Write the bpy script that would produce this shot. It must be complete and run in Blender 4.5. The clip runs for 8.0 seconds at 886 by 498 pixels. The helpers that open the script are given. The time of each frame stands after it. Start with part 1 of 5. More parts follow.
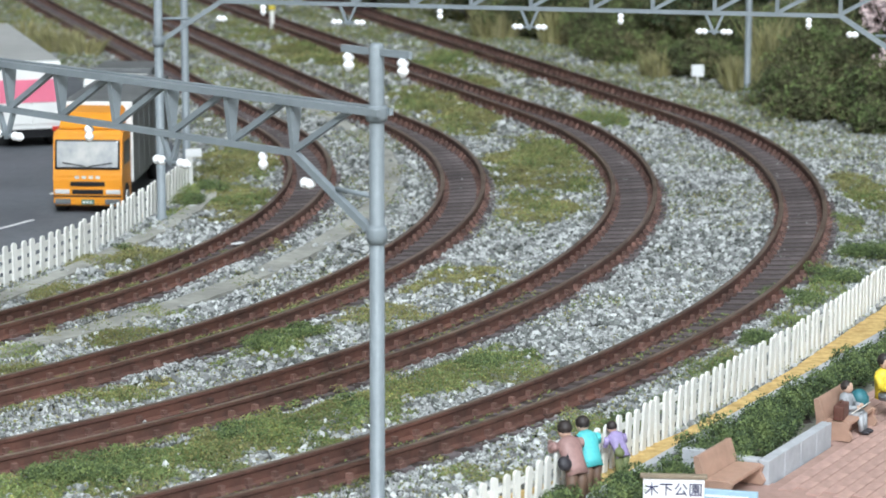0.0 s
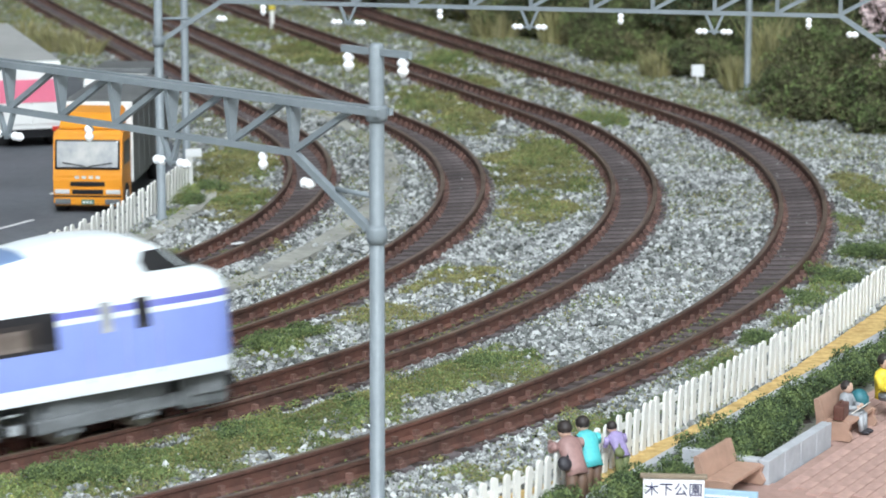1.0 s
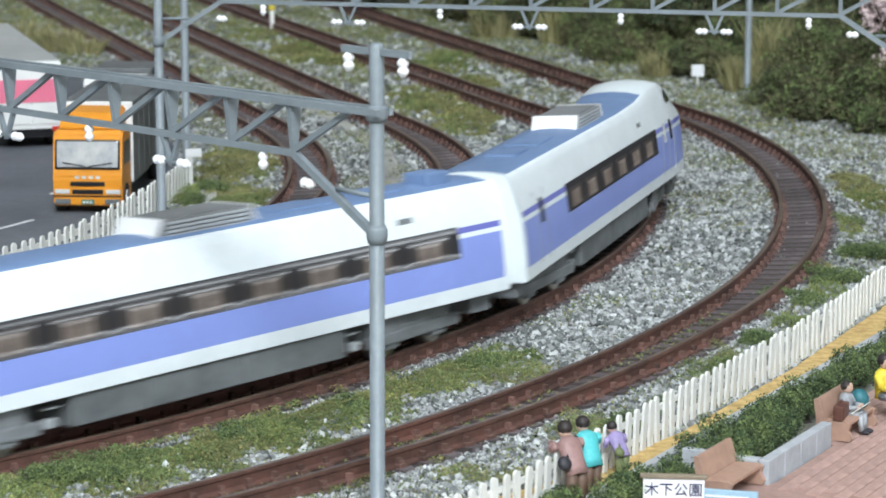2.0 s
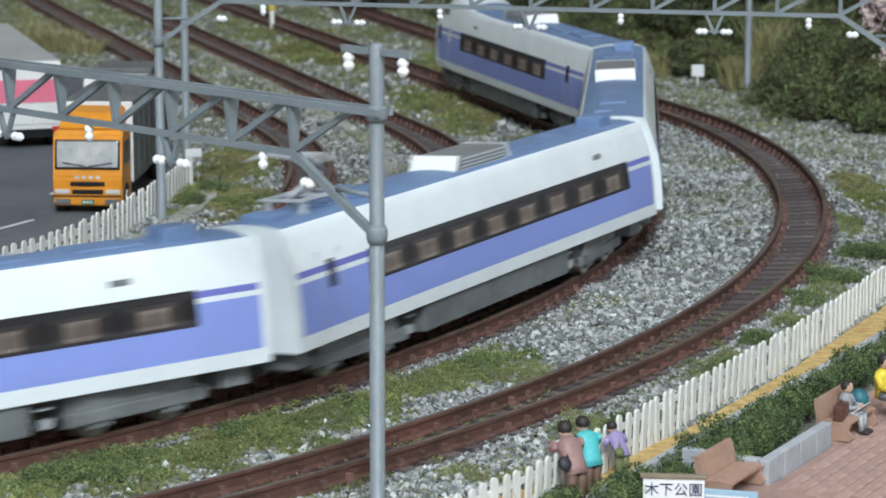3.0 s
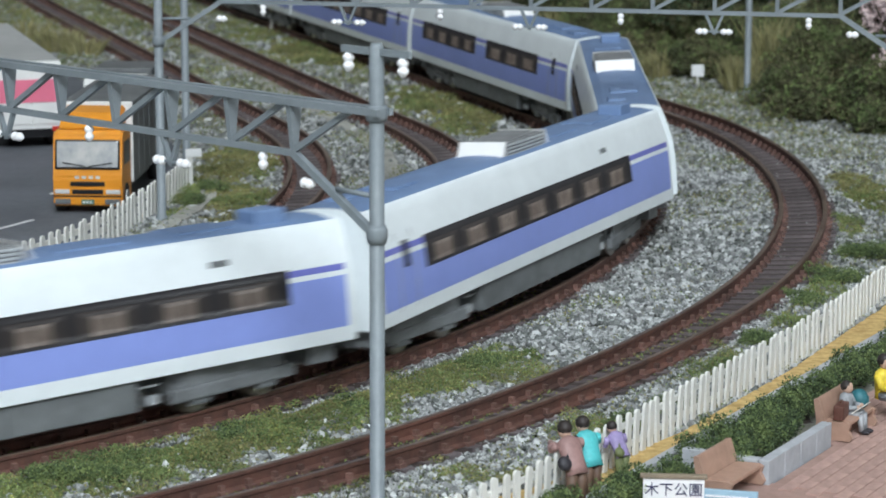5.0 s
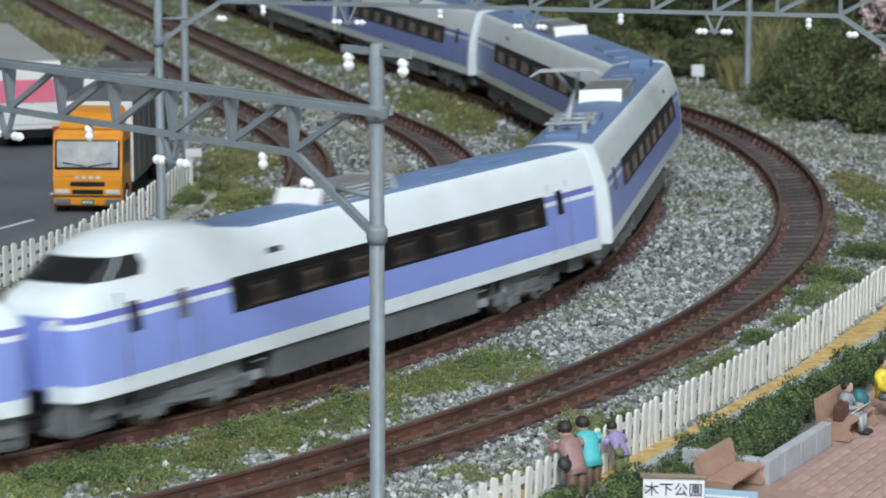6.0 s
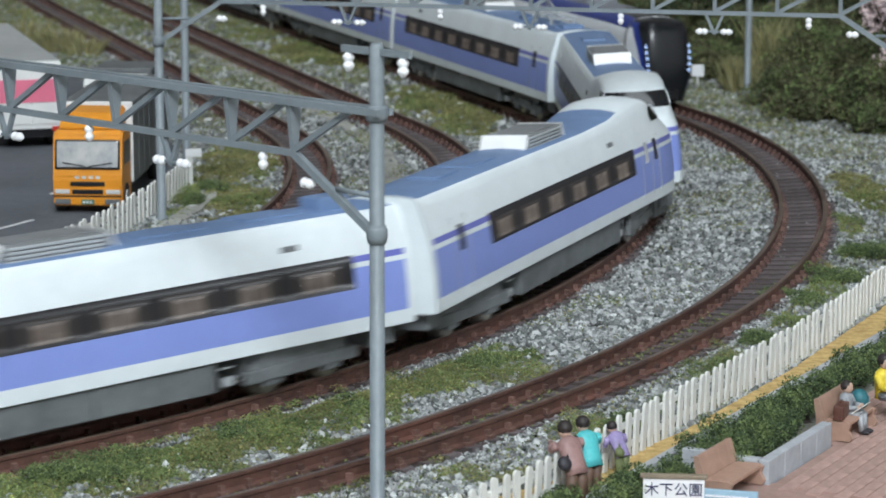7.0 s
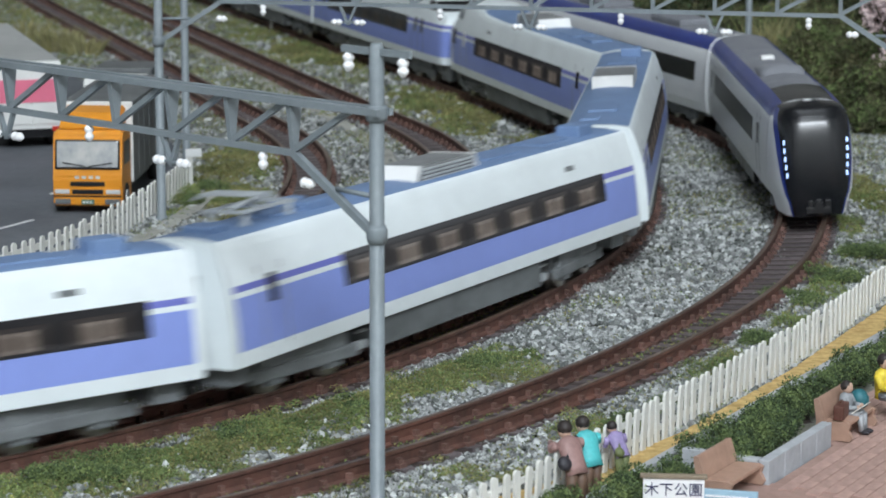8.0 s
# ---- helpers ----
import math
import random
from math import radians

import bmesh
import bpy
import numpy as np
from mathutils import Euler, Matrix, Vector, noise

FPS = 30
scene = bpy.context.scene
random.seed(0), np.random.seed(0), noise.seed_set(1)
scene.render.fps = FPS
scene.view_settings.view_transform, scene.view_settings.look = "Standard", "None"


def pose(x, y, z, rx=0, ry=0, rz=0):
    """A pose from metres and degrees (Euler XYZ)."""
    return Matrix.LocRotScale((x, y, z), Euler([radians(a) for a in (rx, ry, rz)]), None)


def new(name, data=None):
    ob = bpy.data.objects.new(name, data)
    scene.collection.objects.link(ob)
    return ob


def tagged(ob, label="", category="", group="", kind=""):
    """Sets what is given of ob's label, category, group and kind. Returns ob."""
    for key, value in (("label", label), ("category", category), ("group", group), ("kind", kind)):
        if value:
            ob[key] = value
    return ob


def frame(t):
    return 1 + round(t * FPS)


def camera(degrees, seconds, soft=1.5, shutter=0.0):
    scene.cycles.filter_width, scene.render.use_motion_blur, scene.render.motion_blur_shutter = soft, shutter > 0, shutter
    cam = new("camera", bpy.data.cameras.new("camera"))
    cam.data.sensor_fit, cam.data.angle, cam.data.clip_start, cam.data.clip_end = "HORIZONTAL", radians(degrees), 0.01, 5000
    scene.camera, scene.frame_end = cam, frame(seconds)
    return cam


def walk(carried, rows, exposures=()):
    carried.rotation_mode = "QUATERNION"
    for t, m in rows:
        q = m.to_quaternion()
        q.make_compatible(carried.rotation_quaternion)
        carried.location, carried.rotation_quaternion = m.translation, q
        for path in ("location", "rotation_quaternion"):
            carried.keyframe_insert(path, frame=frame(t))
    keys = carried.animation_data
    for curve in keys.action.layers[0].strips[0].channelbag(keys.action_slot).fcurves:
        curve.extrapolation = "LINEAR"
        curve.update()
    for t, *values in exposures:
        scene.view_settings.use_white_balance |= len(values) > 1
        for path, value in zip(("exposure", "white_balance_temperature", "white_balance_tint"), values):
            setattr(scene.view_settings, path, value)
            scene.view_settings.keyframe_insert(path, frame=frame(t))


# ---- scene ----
SHUT = 0.32
cam = camera(20.516, 8.0, soft=1.6, shutter=SHUT)
cam.data.dof.use_dof, cam.data.dof.focus_distance, cam.data.dof.aperture_fstop = True, 0.40, 95.0
CAM = pose(0, 0, 0.0963, 79.168, 0, 0) @ pose(0, 0, 0, 0, 0, 0.1666)
walk(cam, [(0, CAM), (8.0, CAM)], [(0, 0.0), (0.9, 0.0), (1.7, -0.05), (2.8, -0.42), (4.5, -0.52), (8.0, -0.58)])

# ---- light: an exhibition room with ceiling lamps ----
world = bpy.data.worlds.new("room_air")
scene.world = world
world.use_nodes = True
bg = world.node_tree.nodes["Background"]
bg.inputs[0].default_value = (0.86, 0.93, 1.0, 1)
bg.inputs[1].default_value = 0.20


def ceiling_lamp_light(x, y, w, l, watts):
    d = bpy.data.lights.new("ceiling_lamp_light", "AREA")
    d.shape, d.size, d.size_y, d.energy = "RECTANGLE", w, l, watts
    d.color = (0.90, 0.985, 1.06)
    ob = new("ceiling_lamp_light", d)
    ob.matrix_world = pose(x, y, 1.62)
    return ob


for lx, ly, lw in ((0.30, -1.85, 86), (-0.12, -1.85, 68), (0.1, -0.55, 15), (0.1, 0.75, 3)):
    ceiling_lamp_light(lx, ly, 0.3, 1.0, lw)

MM = 0.001
RZ = 3.0          # rail head above the ground, mm
GAUGE = 9.6       # between rail centres, mm
CANT = 0.6        # lift of the outer rail, mm


def P(x, y, z=0, rx=0, ry=0, rz=0):
    """A pose in millimetres and degrees."""
    return pose(x * MM, y * MM, z * MM, rx, ry, rz)


# ---- materials ----
def mat(name, col, rough=0.6, metal=0.0, var=0.25, scale=300, bump=0.0, col2=None, fine=6, spec=0.5, island=0.0, rnd=0.0, coat=0.0, trans=0.0):
    m = bpy.data.materials.new(name)
    m.use_nodes = True
    nt = m.node_tree
    b = nt.nodes["Principled BSDF"]
    L = nt.links.new
    b.inputs["Roughness"].default_value, b.inputs["Metallic"].default_value = rough, metal
    b.inputs["Specular IOR Level"].default_value = spec
    b.inputs["Coat Weight"].default_value = coat
    b.inputs["Transmission Weight"].default_value = trans
    c2 = col2 or tuple(max(0, c * (1 - var)) for c in col)
    tc = nt.nodes.new("ShaderNodeTexCoord")
    n1 = nt.nodes.new("ShaderNodeTexNoise")
    n1.inputs["Scale"].default_value, n1.inputs["Detail"].default_value = scale, 5
    n2 = nt.nodes.new("ShaderNodeTexNoise")
    n2.inputs["Scale"].default_value, n2.inputs["Detail"].default_value = scale * fine, 3
    L(tc.outputs["Object"], n1.inputs["Vector"])
    L(tc.outputs["Object"], n2.inputs["Vector"])
    add = nt.nodes.new("ShaderNodeMath")
    add.operation = "MULTIPLY_ADD"
    L(n2.outputs[0], add.inputs[0])
    add.inputs[1].default_value = 0.5
    L(n1.outputs[0], add.inputs[2])
    mr = nt.nodes.new("ShaderNodeMapRange")
    mr.inputs[1].default_value, mr.inputs[2].default_value = 0.55, 0.95
    L(add.outputs[0], mr.inputs[0])
    mix = nt.nodes.new("ShaderNodeMix")
    mix.data_type = "RGBA"
    mix.inputs[6].default_value, mix.inputs[7].default_value = (*c2, 1), (*col, 1)
    L(mr.outputs[0], mix.inputs[0])
    out = mix.outputs[2]
    if island or rnd:
        src = nt.nodes.new("ShaderNodeNewGeometry").outputs["Random Per Island"] if island else nt.nodes.new("ShaderNodeObjectInfo").outputs["Random"]
        k = island or rnd
        mr2 = nt.nodes.new("ShaderNodeMapRange")
        mr2.inputs[3].default_value, mr2.inputs[4].default_value = 1 - k, 1 + k
        L(src, mr2.inputs[0])
        hsv = nt.nodes.new("ShaderNodeHueSaturation")
        L(out, hsv.inputs["Color"])
        L(mr2.outputs[0], hsv.inputs["Value"])
        out = hsv.outputs[0]
    L(out, b.inputs["Base Color"])
    rr = nt.nodes.new("ShaderNodeMapRange")
    rr.inputs[3].default_value, rr.inputs[4].default_value = min(1, rough * 1.12), rough * 0.88
    L(n1.outputs[0], rr.inputs[0])
    L(rr.outputs[0], b.inputs["Roughness"])
    if bump:
        bp = nt.nodes.new("ShaderNodeBump")
        bp.inputs["Strength"].default_value, bp.inputs["Distance"].default_value = bump, 0.0004
        L(n2.outputs[0], bp.inputs["Height"])
        L(bp.outputs[0], b.inputs["Normal"])
    return m


M_ground = mat("ballast_ground", (0.30, 0.31, 0.27), 0.95, 0, 0.6, 60, 1.0, col2=(0.16, 0.15, 0.11), fine=12)
M_room = mat("painted_wall", (0.54, 0.53, 0.51), 0.8, 0, 0.1, 2)
M_floor = mat("room_floor_vinyl", (0.30, 0.28, 0.25), 0.5, 0, 0.2, 3)
M_rail = mat("rusty_rail", (0.175, 0.082, 0.062), 0.55, 0.2, 0.55, 90, 0.5, col2=(0.085, 0.048, 0.040))
M_head = mat("rail_head", (0.24, 0.17, 0.13), 0.38, 0.55, 0.5, 60, 0.2, col2=(0.12, 0.075, 0.055))
M_chair = mat("rail_chair", (0.17, 0.092, 0.074), 0.7, 0, 0.5, 200, 0.3, island=0.35)
M_sleeper = mat("stained_sleeper", (0.165, 0.138, 0.142), 0.6, 0, 0.5, 150, 0.6, col2=(0.08, 0.066, 0.068), rnd=0.3)
M_bed = mat("sleeper_web", (0.075, 0.055, 0.050), 0.7, 0, 0.5, 150, 0.6)
M_stone = mat("ballast_stone", (0.44, 0.455, 0.45), 0.75, 0, 0.4, 500, 0.5, island=0.55)
M_stone2 = mat("dark_ballast_stone", (0.19, 0.205, 0.195), 0.8, 0, 0.4, 500, 0.5, island=0.5)
M_green = mat("green_flock", (0.22, 0.285, 0.10), 0.9, 0, 0.5, 60, 0, col2=(0.095, 0.14, 0.05), island=0.32)
M_olive = mat("olive_flock", (0.31, 0.275, 0.12), 0.9, 0, 0.5, 60, 0, col2=(0.165, 0.165, 0.065), island=0.32)
M_bright = mat("yellow_green_flock", (0.36, 0.36, 0.11), 0.9, 0, 0.4, 60, 0, island=0.3)
M_bush = mat("dark_bush_flock", (0.085, 0.125, 0.055), 0.9, 0, 0.5, 60, 0, col2=(0.036, 0.062, 0.028), island=0.5)
M_tree = mat("dark_tree_leaf", (0.17, 0.155, 0.075), 0.9, 0, 0.6, 30, 0, col2=(0.060, 0.072, 0.034), island=0.6)
M_straw = mat("straw_grass", (0.33, 0.30, 0.16), 0.9, 0, 0.4, 60, 0, col2=(0.20, 0.20, 0.09), island=0.4)
M_pink = mat("pink_blossom", (0.78, 0.62, 0.62), 0.9, 0, 0.4, 60, 0, island=0.4)
M_bark = mat("tree_bark", (0.06, 0.042, 0.03), 0.9, 0, 0.4, 200, 0.6)
M_steel = mat("grey_mast_paint", (0.235, 0.272, 0.295), 0.48, 0, 0.18, 120, 0.12)
M_insul = mat("white_insulator", (0.95, 0.95, 0.96), 0.25, 0, 0.04, 200)
M_white = mat("white_fence_plastic", (0.80, 0.80, 0.76), 0.5, 0, 0.14, 120, 0.1)
M_asphalt = mat("asphalt", (0.130, 0.142, 0.160), 0.85, 0, 0.3, 40, 0.4, fine=20)
M_line = mat("road_paint", (0.72, 0.73, 0.74), 0.7, 0, 0.2, 200)
M_conc = mat("concrete_trough", (0.40, 0.40, 0.36), 0.9, 0, 0.4, 80, 0.4)
M_sand = mat("ochre_sand", (0.64, 0.45, 0.18), 0.95, 0, 0.4, 450, 1.0, col2=(0.40, 0.26, 0.09), fine=3)
M_kerb = mat("grey_kerb_stone", (0.45, 0.47, 0.50), 0.85, 0, 0.25, 100, 0.4)
M_brick = mat("pink_paving", (0.52, 0.34, 0.29), 0.85, 0, 0.3, 120, 0.5, rnd=0.07)
M_joint = mat("paving_joint", (0.40, 0.26, 0.22), 0.9, 0, 0.3, 120, 0.4)
M_bench = mat("brown_pink_plastic", (0.43, 0.27, 0.20), 0.55, 0, 0.25, 150, 0.1)
# trains
M_tw = mat("train_white", (0.81, 0.875, 0.90), 0.36, 0, 0.09, 90, coat=0.15)
M_tv = mat("train_lavender", (0.255, 0.335, 0.75), 0.35, 0, 0.08, 60, coat=0.15)
M_tl = mat("train_violet_line", (0.165, 0.185, 0.56), 0.35, 0, 0.08, 60)
M_roof = mat("train_roof_blue", (0.16, 0.25, 0.43), 0.55, 0, 0.15, 60, 0.1)
M_slat = mat("roof_unit_slat", (0.46, 0.49, 0.51), 0.45, 0, 0.2, 150, 0.1)
M_shield = mat("cab_glass", (0.014, 0.015, 0.018), 0.1, 0, 0.3, 60, coat=0.5)
M_ac = mat("roof_unit_silver", (0.23, 0.24, 0.245), 0.5, 0, 0.2, 150, 0.1)
M_acw = mat("roof_unit_white", (0.88, 0.88, 0.87), 0.4, 0, 0.1, 60)
M_glass = mat("dark_window_band", (0.018, 0.017, 0.019), 0.32, 0, 0.3, 60, spec=0.3)
M_pane = mat("window_pane", (0.042, 0.034, 0.031), 0.3, 0, 0.45, 90, spec=0.3, col2=(0.022, 0.019, 0.019))
M_curtain = mat("beige_curtain", (0.15, 0.12, 0.10), 0.45, 0, 0.4, 300, spec=0.4, col2=(0.08, 0.06, 0.05))
M_under = mat("underframe_grey", (0.17, 0.185, 0.19), 0.65, 0, 0.4, 120, 0.2)
M_bogie = mat("bogie_grey", (0.21, 0.225, 0.235), 0.6, 0, 0.4, 200, 0.3)
M_wheel = mat("wheel_steel", (0.55, 0.52, 0.48), 0.3, 0.9, 0.3, 200)
M_black = mat("black_plastic", (0.012, 0.012, 0.014), 0.35, 0, 0.3, 200)
M_gang = mat("gangway_grey", (0.33, 0.34, 0.35), 0.7, 0, 0.3, 200, 0.3)
M_silver = mat("train_silver_white", (0.86, 0.88, 0.90), 0.3, 0.0, 0.06, 60, coat=0.2)
M_blue = mat("train_deep_blue", (0.010, 0.034, 0.25), 0.3, 0, 0.1, 60, coat=0.3)
M_roofg = mat("train_roof_grey", (0.24, 0.25, 0.28), 0.6, 0, 0.2, 60, 0.1)
M_face = mat("black_glazed_face", (0.010, 0.011, 0.014), 0.24, 0, 0.2, 60, coat=0.0)


def lit(name, col, k):
    m = mat(name, col, 0.4)
    b = m.node_tree.nodes["Principled BSDF"]
    b.inputs["Emission Color"].default_value, b.inputs["Emission Strength"].default_value = (*col, 1), k
    return m


M_lamp = lit("headlamp_glow", (0.45, 0.62, 1.0), 2.0)


# ---- mesh helpers (millimetres) ----
def mesh_of(name, bm, mats, smooth=False):
    bmesh.ops.scale(bm, vec=(MM, MM, MM), verts=bm.verts)
    me = bpy.data.meshes.new(name)
    bm.to_mesh(me)
    bm.free()
    for m in mats if isinstance(mats, (list, tuple)) else [mats]:
        me.materials.append(m)
    if smooth:
        for p in me.polygons:
            p.use_smooth = True
    return me


def part(name, bm, mats, parent=None, label="", smooth=False, m=None):
    me = bm if isinstance(bm, bpy.types.Mesh) else mesh_of(name, bm, mats, smooth)
    ob = new(name, me)
    if parent:
        ob.parent = parent
    if m is not None:
        ob.matrix_basis = m
    return tagged(ob, label)


def thing(name, label, category, m=None, group="", kind=""):
    ob = new(name)
    ob.empty_display_size = 0.01
    if m is not None:
        ob.matrix_basis = m
    return tagged(ob, label, category, group, kind)


def box(bm, x0, x1, y0, y1, z0, z1, bevel=0.0, mi=0, m=None):
    vs = [bm.verts.new((x, y, z)) for x in (x0, x1) for y in (y0, y1) for z in (z0, z1)]
    fs = [bm.faces.new([vs[i] for i in q]) for q in ((0, 1, 3, 2), (4, 6, 7, 5), (0, 4, 5, 1), (2, 3, 7, 6), (0, 2, 6, 4), (1, 5, 7, 3))]
    if bevel:
        es = list({e for f in fs for e in f.edges})
        r = bmesh.ops.bevel(bm, geom=es, offset=bevel, segments=2, affect="EDGES", profile=0.6)
        fs = [f for f in r["faces"]] + [f for f in fs if f.is_valid]
        vs = list({v for f in fs for v in f.verts})
    for f in fs:
        f.material_index = mi
    if m is not None:
        for v in vs:
            v.co = m @ v.co
    return vs


def rod(bm, a, b, r, n=10, r2=None, mi=0):
    a, b = Vector(a), Vector(b)
    d = b - a
    r2 = r if r2 is None else r2
    q = d.to_track_quat("Z", "Y").to_matrix()
    ring = []
    for p, rr in ((a, r), (b, r2)):
        ring.append([bm.verts.new(p + q @ Vector((rr * math.cos(t), rr * math.sin(t), 0))) for t in (2 * math.pi * i / n for i in range(n))])
    for i in range(n):
        f = bm.faces.new((ring[0][i], ring[0][(i + 1) % n], ring[1][(i + 1) % n], ring[1][i]))
        f.smooth, f.material_index = True, mi
    for rg in (ring[0][::-1], ring[1]):
        bm.faces.new(rg).material_index = mi


def beam(bm, a, b, w, h, mi=0, up=(0, 0, 1)):
    """A square bar from a to b."""
    a, b = Vector(a), Vector(b)
    d = (b - a).normalized()
    s = d.cross(Vector(up)).normalized()
    u = s.cross(d)
    vs = [bm.verts.new(p + s * (w / 2 * i) + u * (h / 2 * j)) for p in (a, b) for i, j in ((-1, -1), (1, -1), (1, 1), (-1, 1))]
    for q in ((3, 2, 1, 0), (4, 5, 6, 7), (0, 1, 5, 4), (1, 2, 6, 5), (2, 3, 7, 6), (3, 0, 4, 7)):
        bm.faces.new([vs[i] for i in q]).material_index = mi


def turned(bm, prof, n=12, at=(0, 0, 0), mi=0):
    """A round body from (radius, height) pairs."""
    rings = [[bm.verts.new((at[0] + r * math.cos(2 * math.pi * i / n), at[1] + r * math.sin(2 * math.pi * i / n), at[2] + z)) for i in range(n)] for r, z in prof]
    for a, b in zip(rings, rings[1:]):
        for i in range(n):
            f = bm.faces.new((a[i], a[(i + 1) % n], b[(i + 1) % n], b[i]))
            f.smooth, f.material_index = True, mi
    bm.faces.new(rings[0][::-1]).material_index = mi
    bm.faces.new(rings[-1]).material_index = mi


# ---- the four track lines: closed loops of three bends, anticlockwise ----
class Line:
    def __init__(self, cx, cy, R, a, b, leg=500.0):
        a, b = radians(a), radians(b)
        self.R = R
        turn = b - a
        side = (2 * math.pi - turn) / 2
        base = 2 * leg * math.cos(math.pi - side)
        x, y, h = cx + R * math.cos(a), cy + R * math.sin(a), a + math.pi / 2
        self.seg, s = [], 0.0
        for kind, l in (("arc", turn), ("go", leg), ("arc", side), ("go", base), ("arc", side), ("go", leg)):
            n = l * R if kind == "arc" else l
            self.seg.append((s, n, kind, x, y, h))
            if kind == "arc":
                ox, oy = x - R * math.sin(h), y + R * math.cos(h)
                h += l
                x, y = ox + R * math.sin(h), oy - R * math.cos(h)
            else:
                x, y = x + l * math.cos(h), y + l * math.sin(h)
            s += n
        self.length = s
        self.arc = turn * R

    def at(self, s):
        """Place, heading and cant share at s millimetres past the start of the first bend."""
        s %= self.length
        for s0, n, kind, x, y, h in self.seg:
            if s <= s0 + n:
                break
        u = s - s0
        if kind == "go":
            c = max(0.0, 1 - min(u, n - u) / 45)
            return x + u * math.cos(h), y + u * math.sin(h), h, c * 0.5
        ox, oy = x - self.R * math.sin(h), y + self.R * math.cos(h)
        h += u / self.R
        return ox + self.R * math.sin(h), oy - self.R * math.cos(h), h, 0.5 + 0.5 * min(1, min(u, n - u) / 45)

    def point(self, s, off, z=0.0):
        """A place off millimetres to the outside of the line."""
        x, y, h, c = self.at(s)
        return Vector((x + off * math.sin(h), y - off * math.cos(h), z + c * CANT * (0.5 + off / GAUGE)))


LINES = [Line(-322.0, 576.5, 289.8, -74.2, 18.2), Line(-306.0, 574.0, 310.7, -73.3, 18.3), Line(-303.7, 587.8, 349.1, -68.3, 19.1), Line(-305.2, 591.1, 389.1, -67.6, 17.9)]

# ---- the room and the layout board ----
def room():
    def wall(name, x0, x1, y0, y1, z0, z1, m=M_room):
        bm = bmesh.new()
        box(bm, x0, x1, y0, y1, z0, z1)
        return tagged(part(name, bm, m), kind="structure")
    wall("room_floor", -2000, 1200, -2100, 2200, -920, -870, M_floor)
    wall("wall_north", -2000, 1200, 2200, 2300, -870, 1700)
    wall("wall_south", -2000, 1200, -2200, -2100, -870, 1700)
    wall("wall_west", -2100, -2000, -2100, 2200, -870, 1700)
    wall("wall_east", 1200, 1300, -2100, 2200, -870, 1700)
    wall("ceiling", -2000, 1200, -2100, 2200, 1700, 1760)
    bm = bmesh.new()
    box(bm, -1500, 420, -420, 1750, -45, -0.6, 2)
    tagged(part("layout_board", bm, M_bed), "thick wooden base board that carries the model railway", "base board", kind="structure")
    bm = bmesh.new()
    for x in (-1400, 320):
        for y in (-320, 1650):
            box(bm, x - 30, x + 30, y - 30, y + 30, -870, -45, 3)
    tagged(part("trestle_legs", bm, M_bark), kind="structure")


room()


def lumpy(x, y):
    return 0.5 * noise.noise(Vector((x / 14, y / 14, 0.3))) + 0.25 * noise.noise(Vector((x / 5, y / 5, 4)))


def ground():
    bm = bmesh.new()
    xs = [-1500, -700, -420] + list(range(-300, 201, 4)) + [300, 420]
    ys = [-420, 0, 200] + list(range(250, 1001, 5)) + [1250, 1750]
    g = [[bm.verts.new((x, y, lumpy(x, y) - 0.4 if -300 < x < 200 and 250 < y < 1000 else -0.4)) for y in ys] for x in xs]
    for i in range(len(xs) - 1):
        for j in range(len(ys) - 1):
            bm.faces.new((g[i][j], g[i + 1][j], g[i + 1][j + 1], g[i][j + 1])).smooth = True
    tagged(part("ground", bm, M_ground), "grey grit ground of the model layout", "ground", kind="structure")


ground()


# ---- tracks ----
def sweep(bm, line, s0, s1, prof, step=5.0, mi=None):
    """A bar swept along a line; prof: (offset, height) pairs anticlockwise."""
    n = max(2, int((s1 - s0) / step))
    rings = []
    for i in range(n + 1):
        s = s0 + (s1 - s0) * i / n
        rings.append([bm.verts.new(line.point(s, o, z)) for o, z in prof])
    k = len(prof)
    for a, b in zip(rings, rings[1:]):
        for j in range(k):
            f = bm.faces.new((a[j], b[j], b[(j + 1) % k], a[(j + 1) % k]))
            f.material_index = mi[j] if mi else 0
    bm.faces.new(rings[0])
    bm.faces.new(rings[-1][::-1])


SLEEPER = bmesh.new()
box(SLEEPER, -1.25, 1.25, -7.6, 7.6, -0.9, 0.45)
SLEEPER = mesh_of("sleeper", SLEEPER, M_sleeper)


